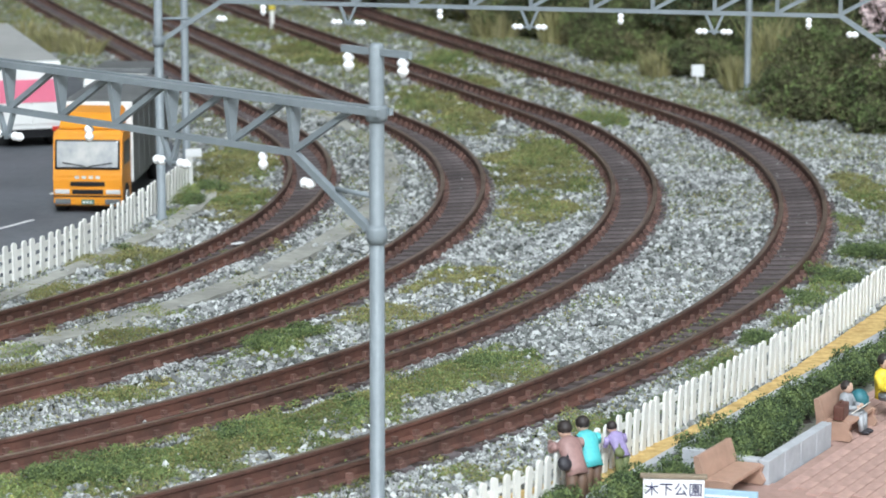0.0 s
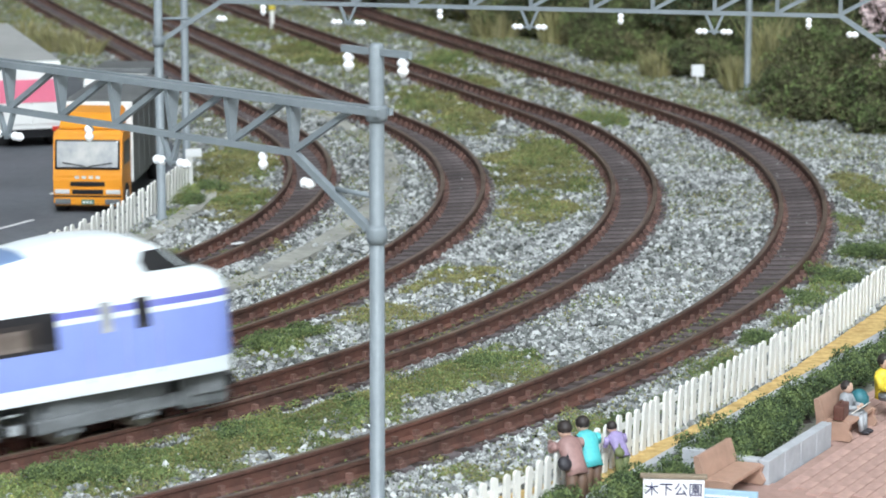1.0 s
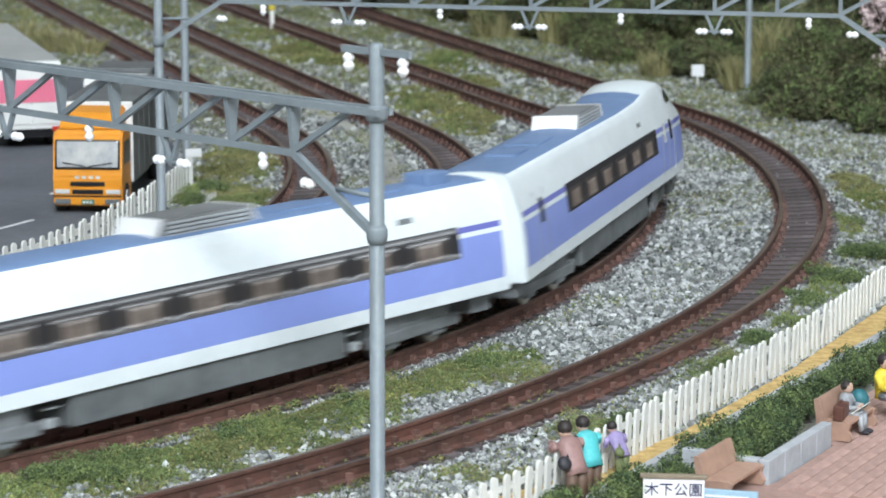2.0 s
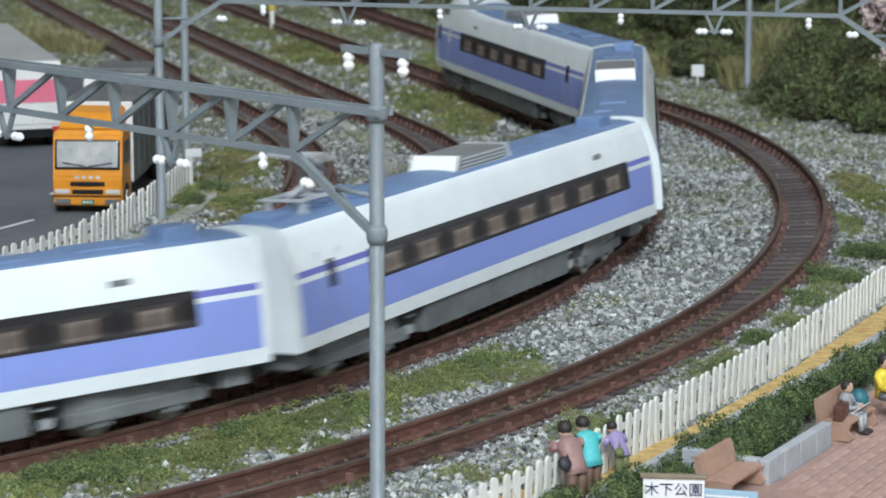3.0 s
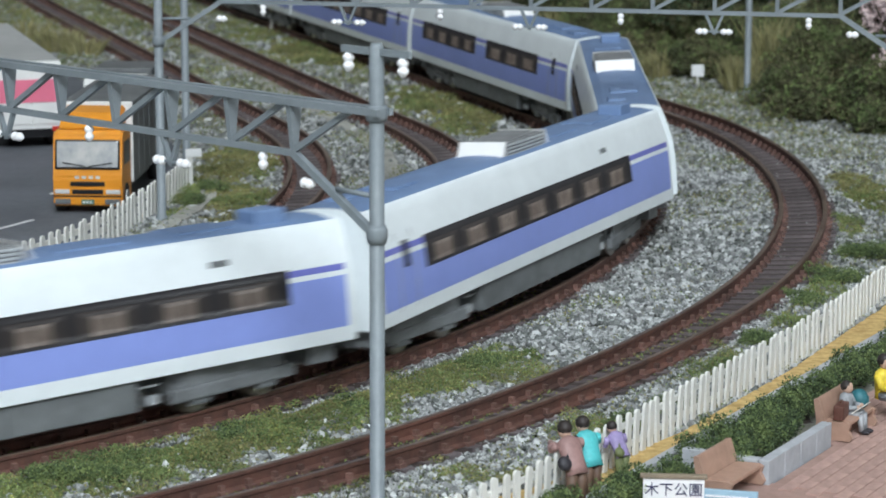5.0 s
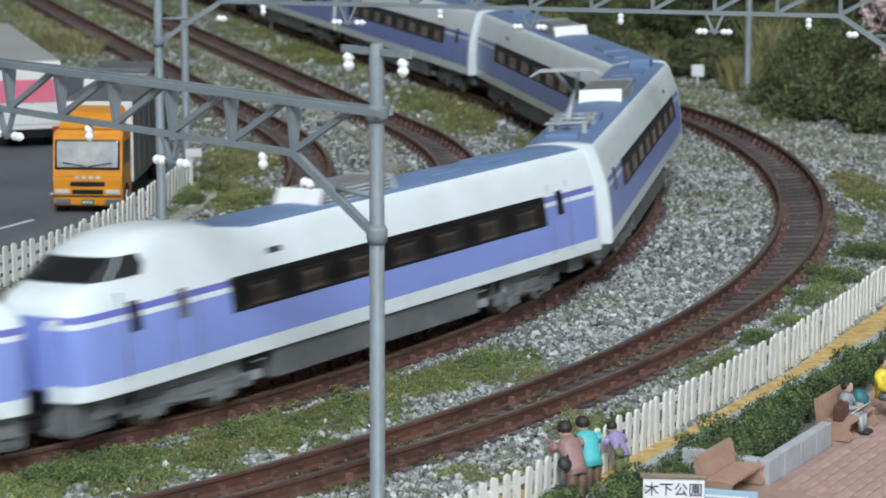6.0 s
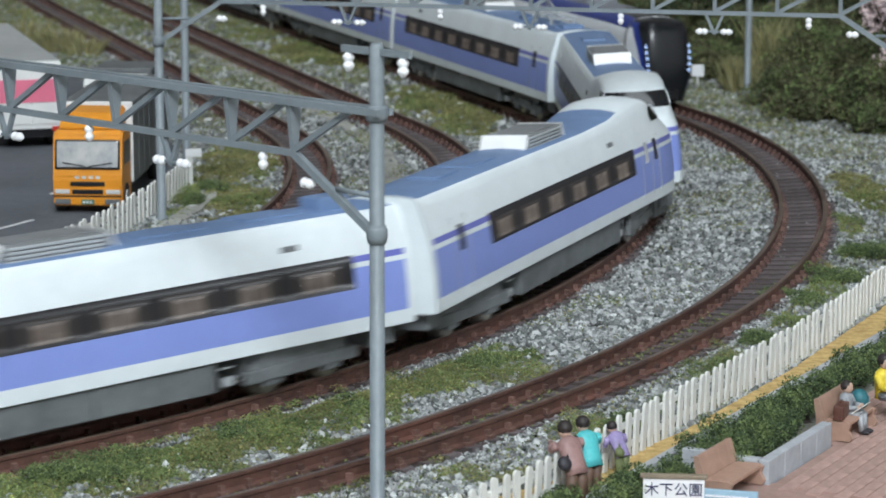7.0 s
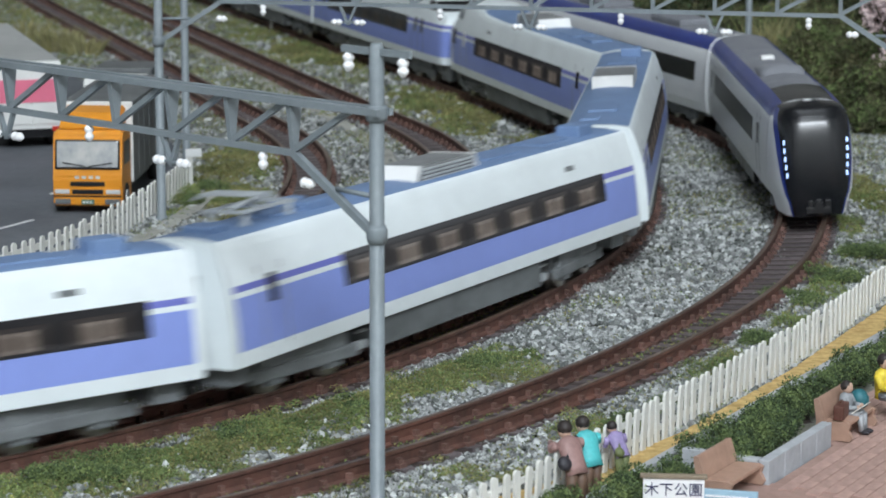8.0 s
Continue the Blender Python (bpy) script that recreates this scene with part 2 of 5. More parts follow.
def track(line):
    t = thing("railway_track", "rust-brown model railway track curving over grey ballast", "track", group="tracks of the bend", kind="structure")
    loop = line in LINES[2:]
    S0, S1 = -330.0, line.arc + 480.0
    E0, E1 = (S0, S0 + line.length) if loop else (S0, S1)
    for side in (-1, 1):
        o = side * GAUGE / 2
        prof = [(o - 1.05, 0.45), (o + 1.05, 0.45), (o + 1.0, 0.75), (o + 0.3, 1.05), (o + 0.3, 2.2), (o + 0.5, 2.45), (o + 0.5, 2.9), (o + 0.38, RZ), (o - 0.38, RZ), (o - 0.5, 2.9), (o - 0.5, 2.45), (o - 0.3, 2.2), (o - 0.3, 1.05), (o - 1.0, 0.75)]
        bm = bmesh.new()
        sweep(bm, line, E0, E1, prof, 6.0, [0] * 6 + [1, 1, 1] + [0] * 5)
        part("rail", bm, [M_rail, M_head], t, "rust-brown steel rail with a dull worn head")
    bm = bmesh.new()
    sweep(bm, line, E0, E1, [(-7.0, -0.8), (7.0, -0.8), (6.8, 0.3), (-6.8, 0.3)], 6.0)
    part("sleeper_bed", bm, M_bed, t)
    # spring clips that hold the rail foot
    bm = bmesh.new()
    n = int((S1 - S0) / 5.0)
    rng = random.Random(int(line.R))
    for i in range(n):
        s = S0 + 2.5 + i * 5.0
        x, y, h, c = line.at(s)
        if i < 290:
            roll = math.degrees(math.atan2(CANT * c, GAUGE))
            ob = part("sleeper", SLEEPER, None, t)
            p = line.point(s, 0)
            ob.matrix_basis = P(p.x, p.y, p.z, 0, 0, math.degrees(h)) @ pose(0, 0, 0, -roll, 0, rng.uniform(-0.8, 0.8))
        for o in (-GAUGE / 2, GAUGE / 2):
            for d in (-1, 1):
                p = line.point(s, o + d * 1.15)
                m = Matrix.Translation(p) @ Matrix.Rotation(h, 4, "Z")
                box(bm, -0.75, 0.75, -0.5, 0.5, 0.4, 1.0, m=m)
                p2 = line.point(s, o + d * 0.75)
                m2 = Matrix.Translation(p2) @ Matrix.Rotation(h, 4, "Z")
                box(bm, -0.42, 0.42, -0.4, 0.4, 0.9, 1.75, m=m2)
    tagged(part("rail_clips", bm, M_chair, t), kind="stuff")
    return t


# ---- rail cars ----
# half section of the older express: (half width, height above rail)
SEC = [(8.5, 6.9), (9.3, 6.92), (9.44, 7.05), (9.47, 9.3), (9.45, 11.0), (9.35, 14.0), (9.05, 17.3), (8.95, 18.1), (8.78, 19.1), (8.05, 21.6), (7.35, 23.9), (6.85, 25.2), (6.3, 25.75), (3.2, 26.25), (0.0, 26.4)]


def car_shell(xs, shape, paint, mats, name, parent, label=""):
    """Lofts the section along xs; shape(x) gives width, lift and drop factors; paint(x, band) a material index."""
    bm = bmesh.new()
    rings = []
    for x in xs:
        ring = shape(x)
        rings.append([bm.verts.new((x, w, z)) for w, z in ring] + [bm.verts.new((x, -w, z)) for w, z in ring[-2::-1]])
    n = len(rings[0])
    half = n // 2
    for i in range(len(xs) - 1):
        xm = (xs[i] + xs[i + 1]) / 2
        for j in range(n - 1):
            f = bm.faces.new((rings[i][j], rings[i + 1][j], rings[i + 1][j + 1], rings[i][j + 1]))
            f.material_index = paint(xm, j if j < half else n - 2 - j)
            f.smooth = 2 < j < n - 4
        f = bm.faces.new((rings[i][n - 1], rings[i + 1][n - 1], rings[i + 1][0], rings[i][0]))
        f.material_index = len(mats) - 1
    bm.faces.new(rings[0][::-1]).material_index = 0
    bm.faces.new(rings[-1]).material_index = 0 if rings[-1][3].co.y > 5 else 1
    return part(name, bm, mats, parent, label)


def side_strip(bm, sec, z0, z1, x0, x1, proud, side, n=4, mi=0, round_x=0.0):
    """A thin plate that follows the side of the body between two heights."""
    def half_w(z):
        for (w0, a), (w1, b) in zip(sec, sec[1:]):
            if a <= z <= b:
                return w0 + (w1 - w0) * (z - a) / (b - a)
        return sec[0][0]
    cols = []
    for x in (x0, x1):
        cols.append([[bm.verts.new((x, side * (half_w(z) + d), z)) for z in [z0 + (z1 - z0) * i / n for i in range(n + 1)]] for d in (proud, -0.3)])
    fl = []
    for i in range(n):
        fl.append((cols[0][0][i], cols[1][0][i], cols[1][0][i + 1], cols[0][0][i + 1]))
        for c in cols:
            fl.append((c[0][i], c[0][i + 1], c[1][i + 1], c[1][i]))
    for k in (0, n):
        fl.append((cols[0][0][k], cols[1][0][k], cols[1][1][k], cols[0][1][k]))
    for q in fl:
        f = bm.faces.new(q)
        f.material_index, f.smooth = mi, True


def bogie_mesh():
    bm = bmesh.new()
    for sd in (-1, 1):
        y = sd * 6.6
        box(bm, -13.0, 13.0, y - 0.6, y + 0.7, 2.2, 4.3, 0.35)
        box(bm, -10.5, 10.5, y - 0.3, y + 0.3, 4.2, 6.6, 0.2)
        box(bm, -5, 5, y - 0.4, y + 1.0, 3.2, 5.0, 0.3)
        for x in (-7, 7):
            box(bm, x - 2.1, x + 2.1, y - 0.3, y + 1.0, 1.3, 3.4, 0.4)
            rod(bm, (x - 3.1, y + 0.3, 3.4), (x - 3.1, y + 0.3, 5.0), 0.7, 8)
            rod(bm, (x + 3.1, y + 0.3, 3.4), (x + 3.1, y + 0.3, 5.0), 0.7, 8)
        beam(bm, (-4, y + 1.2, 2.6), (5, y + 1.2, 3.4), 0.5, 0.5)
    box(bm, -12, 12, -5.6, 5.6, 3.2, 6.6)
    return mesh_of("bogie", bm, M_bogie)


def wheelset_mesh():
    bm = bmesh.new()
    for sd in (-1, 1):
        y = sd * 4.7
        rod(bm, (0, y - 0.9, 2.85), (0, y + 0.9, 2.85), 2.85, 20)
        rod(bm, (0, y - 1.3 * sd, 2.85), (0, y - 0.9 * sd, 2.85), 3.25, 20)
    rod(bm, (0, -5.6, 2.85), (0, 5.6, 2.85), 0.6, 8)
    return mesh_of("wheelset", bm, M_wheel)


BOGIE, WHEELS = bogie_mesh(), wheelset_mesh()
BOG = 46.5      # bogie centre from the middle of the car
HALF = 69.5     # half length of a middle car's body
PITCH = 141.0


def add_bogies(car):
    out = []
    for x in (-BOG, BOG):
        b = part("bogie", BOGIE, None, car, m=P(x, 0, 0))
        for wx in (-7, 7):
            part("wheelset", WHEELS, None, b, "bright steel wheelset", m=P(wx, 0, 0))
        out.append(b)
    return out


def add_under(car, mat_u, front=HALF):
    for x0, x1 in ((-28.5, -14.1), (-13.9, 5.9), (6.1, 28.5)):
        bm = bmesh.new()
        box(bm, x0, x1, -8.75, 8.75, 2.2, 6.85, 0.25)
        part("underfloor_box", bm, mat_u, car, "grey equipment box under the floor")
    for e in (-1, 1):
        bm = bmesh.new()
        box(bm, *sorted((e * 62, e * (HALF - 2.5))), -6.8, 6.8, 3.6, 6.85, 0.3)
        part("end_skirt", bm, M_bogie, car)
        bm = bmesh.new()
        for y in (-7.3, 7.3):
            box(bm, *sorted((e * 31.0, e * 32.6)), y - 0.6, y + 0.6, 2.6, 4.0, 0.2)
            box(bm, *sorted((e * 30.0, e * 32.6)), y - 0.5, y + 0.5, 5.3, 5.65, 0.1)
        part("step", bm, M_slat, car, "pale metal step beside the bogie")
    for e in (-1, 1):
        bm = bmesh.new()
        box(bm, e * (HALF - 1), e * (HALF + 3.2), -1.0, 1.0, 3.0, 4.6)
        part("coupler", bm, M_black, car)


def gangways(car, ends):
    for e in ends:
        bm = bmesh.new()
        x0, x1 = sorted((e * (HALF - 0.5), e * (HALF + 1.35)))
        box(bm, x0, x1, -3.6, 3.6, 5.5, 21.0, 0.4)
        part("gangway", bm, M_gang, car, "grey gangway bellows")


def roof_unit(car, x, l=17.0):
    bm = bmesh.new()
    box(bm, x - l / 2, x + l / 2, -4.5, 4.5, 25.2, 28.4, 0.35)
    u = part("air_conditioner", bm, M_ac, car, "dark grey roof air conditioner with a white end, its glare painted in")
    bm = bmesh.new()
    box(bm, x - l / 2 + 1.2, x + l / 2 - 1.2, -3.7, 3.7, 28.35, 28.6, 0.12)
    part("lid", bm, M_ac, u)
    for sd in (-1, 1):
        for i in range(4):
            bm = bmesh.new()
            box(bm, x - l / 2 + 0.5, x + l / 2 - 0.5, *sorted((sd * 4.4, sd * 4.75)), 25.75 + i * 0.64, 26.18 + i * 0.64, 0.1)
            part("slat", bm, M_slat, u)
    # white end panels; the near-white colour also stands in for their bright reflection
    for e in (-1, 1):
        bm = bmesh.new()
        for v in box(bm, *sorted((x + e * (l / 2 - 0.05), x + e * (l / 2 + 0.25))), -4.55, 4.55, 25.5, 28.65):
            v.co.x += e * 1.7 if v.co.z < 27 else 0.0
        part("end_panel", bm, M_acw, u, "white end panel with its bright reflection painted in")


def pantograph(car, x, lift=0.0):
    a, b = 31.6 + lift * 0.45, 35.1 + lift
    bm = bmesh.new()
    for y in (-3.2, 3.2):
        beam(bm, (x - 7, y, 28.4), (x + 7, y, 28.4), 0.5, 0.5)
    for xx in (x - 6.5, x, x + 6.5):
        beam(bm, (xx, -4.2, 28.4), (xx, 4.2, 28.4), 0.5, 0.5)
    for xx in (x - 6, x + 6):
        for y in (-3.2, 3.2):
            turned(bm, [(0.5, 26.0), (0.8, 26.6), (0.5, 27.2), (0.7, 27.8), (0.4, 28.3)], 8, (xx, y, 0))
    p = part("pantograph", bm, M_slat, car, "raised single-arm pantograph, dull grey metal")
    bm = bmesh.new()
    rod(bm, (x - 5, 0, 28.6), (x + 6, 0, a), 0.45, 8)
    rod(bm, (x - 2, 0.9, 28.6), (x + 6, 0.5, a - 0.5), 0.2, 6)
    part("lower_arm", bm, M_slat, p)
    bm = bmesh.new()
    for y in (-1, 1):
        rod(bm, (x + 6, y * 0.4, a), (x - 3.5, y * 2.2, b), 0.3, 8)
    part("upper_arm", bm, M_slat, p)
    bm = bmesh.new()
    for dx in (-1.4, 1.4):
        pts = [(-7.0, b - 0.8), (-5.2, b + 0.2), (5.2, b + 0.2), (7.0, b - 0.8)]
        for (ya, za), (yb, zb) in zip(pts, pts[1:]):
            beam(bm, (x - 3.5 + dx, ya, za), (x - 3.5 + dx, yb, zb), 0.6, 0.4)
    part("contact_strip", bm, M_slat, p)


def roof_clutter(car, spots):
    for x, y, l, w, h in spots:
        bm = bmesh.new()
        box(bm, x - l / 2, x + l / 2, y - w / 2, y + w / 2, 25.6, 26.3 + h, 0.4)
        part("roof_box", bm, M_roof, car, "blue-grey roof equipment box")


TOP_X = [0, 0.4, 1.2, 2.5, 5, 8, 11, 14, 17, 22, 28, 36, 42]
TOP_Z = [19.2, 20.4, 21.4, 22.2, 23.0, 24.8, 26.5, 27.9, 28.7, 29.1, 28.7, 27.4, 26.4]


def cab_windscreen(shape, F, body):
    """The panoramic windscreen: a thin pane on the shell between two heights, wrapped round to both sides."""
    def width_at(g, z):
        ring = shape(F - g)
        ws, zs = [p[0] for p in ring][8:], [p[1] for p in ring][8:]
        return float(np.interp(z, zs, ws)) if z < zs[-1] else 0.0

    bm = bmesh.new()
    n, back = 9, 16.0
    rows = []
    for k in range(5):
        v = k / 4
        z = 23.0 + 2.9 * v
        g0 = float(np.interp(z, TOP_Z[:10], TOP_X[:10]))
        side = []
        for i in range(n + 1):
            u = i / n
            g = g0 + (back - 1.5 * abs(v - 0.5) - g0) * u ** 1.8
            side.append((F - g + 0.16, width_at(g, z) + 0.14 if i else 0.0, z + 0.14))
        rows.append([bm.verts.new((x, -w, zz)) for x, w, zz in side[:0:-1]] + [bm.verts.new(p) for p in side])
    for p, q in zip(rows, rows[1:]):
        for i in range(2 * n):
            bm.faces.new((p[i], p[i + 1], q[i + 1], q[i])).smooth = True
    pane = part("windscreen", bm, M_shield, body, "dark panoramic wrap-round windscreen")
    for sd in (-1, 1):
        bm = bmesh.new()
        i = n + sd * 5
        for p, q in zip(rows_co(pane, n), rows_co(pane, n)[1:]):
            beam(bm, p[i], q[i], 0.22, 0.25)
        part("pillar", bm, M_tw, pane, "white windscreen pillar")


def rows_co(pane, n):
    v = [c.co / MM for c in pane.data.vertices]
    m = 2 * n + 1
    return [v[k * m:(k + 1) * m] for k in range(5)]


def express_car(nose=0, panto=False, split=False, band=(-46.0, 56.0), group="cars of the lavender express", snout=0.0):
    """A car of the white and lavender express; nose: 1 a cab ahead, -1 a cab behind."""
    car = thing("express_car", "white and lavender model express %s with a blue roof" % ("cab car" if nose else "coach"), "train car", group=group)
    w0, w1 = band
    F = 69.0 + snout if nose else HALF

    def shape(x):
        top, k = 26.4, 1.0
        g = F - x
        if nose and g < 44:
            top = float(np.interp(g, TOP_X, TOP_Z))
            k = float(np.interp(g, [0, 0.15, 0.5, 1.2, 2.5, 5, 10, 17], [0.28, 0.52, 0.74, 0.85, 0.915, 0.955, 0.985, 1.0]))
        f = (top - 19.3) / 7.1
        return [(w * k, z if z <= 19.3 else 19.3 + (z - 19.3) * f) for w, z in SEC]

    # bands: 0 sill,1 lower white,2 white,3,4 lavender.. 7 line, 8..11 white upper, 12.. roof
    def paint(x, j):
        end = x < -HALF + 1.4 or (x > HALF - 1.4 and not nose)
        if j >= 12:
            return 0 if end or (nose and x > F - 34) else 3
        if j == 0:
            return 4
        if end:
            return 0
        return 1 if j in (3, 4, 5) else 2 if j == 7 else 0

    xs = [-HALF, -HALF + 0.6, -HALF + 1.4, -48, -30, -15, 0, 15, 30]
    xs += [F - g for g in (37, 33, 29, 26, 23, 20, 17, 15, 13.5, 12, 11, 10, 9, 8, 7, 6, 5.2, 4.5, 3.7, 3, 2.2, 1.5, 1.1, 0.75, 0.5, 0.3, 0.15, 0.05, 0)] if nose else [46, HALF - 1.4, HALF - 0.6, HALF]
    body = car_shell(xs, shape, paint, [M_tw, M_tv, M_tl, M_roof, M_under, M_under], "body", car, "white body with a broad lavender band")
    for sd in (-1, 1):
        for b0, b1 in ((w0, -3.0), (6.5, w1)) if split else ((w0, w1),):
            bm = bmesh.new()
            side_strip(bm, SEC, 14.05, 19.35, b0, b1, 0.03, sd)
            band = part("window_band", bm, M_glass, body, "glossy black window band", True)
            n = max(3, round((b1 - b0) / 13.3))
            for i in range(n):
                p0 = b0 + 1.6 + i * (b1 - b0 - 1.8) / n
                p1 = p0 + (b1 - b0 - 1.8) / n - 2.6
                bm = bmesh.new()
                side_strip(bm, SEC, 14.5, 18.2, p0, p1, 0.055, sd)
                part("window", bm, M_pane, body, "", True)
                half = (p1 - p0) / 2
                for k in (0, 1):
                    bm = bmesh.new()
                    side_strip(bm, SEC, 14.6, 17.5, p0 + (2.1, half + 0.12)[k], p0 + (half - 0.12, 2 * half - 2.1)[k], 0.075, sd)
                    part("curtain", bm, M_curtain, body, "beige curtain behind the glass" if k == 0 else "", True)
        doors = (-58,) if not nose else (-56, 49.5, 60.0) if sd > 0 else (-56, 46.5, 52.5)
        for x in doors:
            for e in (-3.1, 3.1) if x < 50 else (2.4,):
                bm = bmesh.new()
                side_strip(bm, SEC, 8.6, 21.2, x + e - 0.1, x + e + 0.1, 0.05, sd)
                part("door_seam", bm, M_gang, body)
            bm = bmesh.new()
            side_strip(bm, SEC, 15.4, 19.7, x - 1.1, x + 1.1, 0.05, sd)
            part("door_window", bm, M_gang if 40 < x < 50 else M_glass, body, "", True)
        bm = bmesh.new()
        side_strip(bm, SEC, 21.4, 22.3, w1 - 14, w1 - 10.5, 0.05, sd)
        part("destination_display", bm, M_under, body, "small dark destination display")
    if nose:
        cab_windscreen(shape, F, body)
        bm = bmesh.new()
        box(bm, F - 1.2, F + 0.25, -2.2, 2.2, 5.4, 8.6, 0.3)
        part("coupler_door", bm, M_black, body, "black coupler opening")
        bm = bmesh.new()
        box(bm, F - 9, F - 0.8, -6.2, 6.2, 1.6, 6.9, 0.8)
        part("skirt", bm, M_under, body, "grey front skirt")
        for sd in (-1, 1):
            bm = bmesh.new()
            box(bm, F - 0.6, F + 0.12, sd * 4.2 - 1.1, sd * 4.2 + 1.1, 18.0, 18.7, 0.2)
            part("headlamp", bm, M_acw, body)
    add_under(car, M_under)
    gangways(car, (-1,) if nose else (-1, 1))
    roof_unit(car, 4 if not nose else -1, 18.5)
    roof_clutter(car, [(-44, 0, 9, 6, 0.5), (46, 0, 11, 7, 0.25), (58, -1.5, 6, 5, 2.0), (-58, 2, 6, 4, 0.4), (26, 0, 12, 7, 0.25)] if not nose else [(-46, 0, 9, 6, 0.5), (-30, 0, 12, 6.5, 0.3)])
    if panto:
        pantograph(car, -50, panto - 1)
        roof_clutter(car, [(-36, 2.5, 7, 3, 1.2), (-36, -2.5, 7, 3, 1.2), (-62, 0, 5, 6, 1.0)])
    bogies = add_bogies(car)
    return car, bogies


SEC2 = [(8.3, 4.6), (8.9, 5.2), (9.35, 7.5), (9.5, 10.5), (9.5, 13.0), (9.4, 15.5), (9.1, 18.6), (8.8, 20.6), (8.4, 22.3), (7.8, 23.6), (6.9, 24.7), (5.6, 25.4), (3.0, 26.0), (0.0, 26.2)]


def newer_car(nose=0):
    """A car of the white express with deep blue edges and a black face."""
    car = thing("limited_express_car", "silver-white model express %s with deep blue roof edges" % ("cab car" if nose else "coach"), "train car", group="cars of the blue-edged express")
    F = 72.0 if nose else HALF

    def shape(x):
        u = max(0, (x - 44) / (F - 44)) if nose else 0
        k = 1 - 0.07 * u ** 2.4
        out = []
        for w, z in SEC2:
            hi = max(0, (z - 15.5) / 10.7)
            out.append((w * k, z - 2.2 * hi * u ** 2))
        return out

    def paint(x, j):
        if j in (8, 9, 10):
            return 1
        if j >= 11:
            return 4 if nose and x > 40 else 2
        if j == 0:
            return 3
        return 0

    xs = [-HALF, -HALF + 1, -48, -20, 0, 20, 40] + ([44, 48, 52, 55, 58, 60] if nose else [HALF - 1, HALF])
    body = car_shell(xs, shape, paint, [M_silver, M_blue, M_roofg, M_under, M_face, M_under], "body", car, "silver-white body with deep blue roof edges")
    for sd in (-1, 1):
        bm = bmesh.new()
        side_strip(bm, SEC2, 13.2, 18.4, -50, 34 if nose else 62, 0.07, sd)
        part("window_band", bm, M_glass, body, "glossy black window band", True)
        for x in ((-58, 44) if nose else (-58,)):
            bm = bmesh.new()
            side_strip(bm, SEC2, 14.0, 18.4, x - 1.2, x + 1.2, 0.06, sd)
            part("door_window", bm, M_glass, body, "", True)
            for d in (-3, 3):
                bm = bmesh.new()
                side_strip(bm, SEC2, 7.5, 20.4, x + d - 0.12, x + d + 0.12, 0.04, sd)
                part("door_seam", bm, M_gang, body)
    if nose:
        # nose: white cheeks, blue edges and a tall black face
        base = shape(60)
        bw, bz = [p[0] for p in base], [p[1] for p in base]
        top = bz[-1]

        def front(z):
            return float(np.interp(z, [1.4, 4, 8, 12, 15, 18, 20.5, 22.5, 24, top], [70.8, 71.7, 72.0, 71.9, 71.6, 71.1, 70.5, 69.7, 68.3, 63.5]))

        def spot(z, s):
            """A place on the nose at height z and share s of its half width."""
            hw = float(np.interp(z, bz, bw))
            if z < 4.6:
                hw = 8.3 - (4.6 - z) * 0.25
            back = abs(s) ** 7.5
            hw += (1 - back) * float(np.interp(z, [18, 22, 25, 26], [0.0, 0.5, 1.3, 1.6]))
            return Vector((front(z) - (front(z) - 60) * back, s * hw, z))
        zs = [1.4, 2.4, 3.6, 4.8, 6.5, 8.5, 10.5, 12.5, 14.5, 16.5, 18.5, 20, 21.3, 22.4, 23.3, 24.1, 24.7, top - 0.05]
        bm = bmesh.new()
        rows = []
        for z in zs:
            A = float(np.interp(z, [1.4, 5, 12, 18, 22, top], [0.68, 0.70, 0.765, 0.82, 0.885, 0.925]))
            B = A + float(np.interp(z, [1.4, 5, 12, 18, 22, top], [0.045, 0.05, 0.07, 0.085, 0.075, 0.055]))
            cols = [0, A * 0.3, A * 0.6, A * 0.85, A, B, (1 + B) / 2, 1.0]
            cols = [-q for q in cols[:0:-1]] + cols
            rows.append([bm.verts.new(spot(z, q)) for q in cols])
        n = len(rows[0])
        for ia, (p, q) in enumerate(zip(rows, rows[1:])):
            for k in range(n - 1):
                f = bm.faces.new((p[k], p[k + 1], q[k + 1], q[k]))
                e = min(k, n - 2 - k)
                f.material_index = 0 if e < 2 else 1 if e == 2 else 2
                if zs[ia] > 22 and e < 2:
                    f.material_index = 1
                if zs[ia] > 23.5:
                    f.material_index = 2
                f.smooth = True
        nose_ob = part("nose", bm, [M_silver, M_blue, M_face], car, "black glazed face with blue edges and white cheeks")
        bm = bmesh.new()
        for y0, y1, z0, z1 in ((-2.6, 2.6, 2.2, 3.6), (-2.2, -1.2, 3.6, 5.0), (-0.5, 0.6, 3.6, 5.2), (1.4, 2.6, 3.6, 5.0)):
            box(bm, F - 1, F + 0.6, y0, y1, z0, z1, 0.15)
        part("coupler", bm, M_black, nose_ob)
        for sd in (-1, 1):
            for i in range(5):
                z = 10.6 + i * 1.75
                A = float(np.interp(z, [1.4, 5, 12, 18, 22, top], [0.68, 0.70, 0.765, 0.82, 0.885, 0.925]))
                p = spot(z, sd * (A - 0.07))
                bm = bmesh.new()
                box(bm, -0.2, 0.2, -0.2, 0.2, -0.5, 0.5, 0.08)
                part("headlamp", bm, M_lamp, nose_ob, "glowing white headlamp", m=P(p.x + 0.05, p.y, p.z, 0, -12, sd * 25))
    add_under(car, M_black)
    gangways(car, (-1,) if nose else (-1, 1))
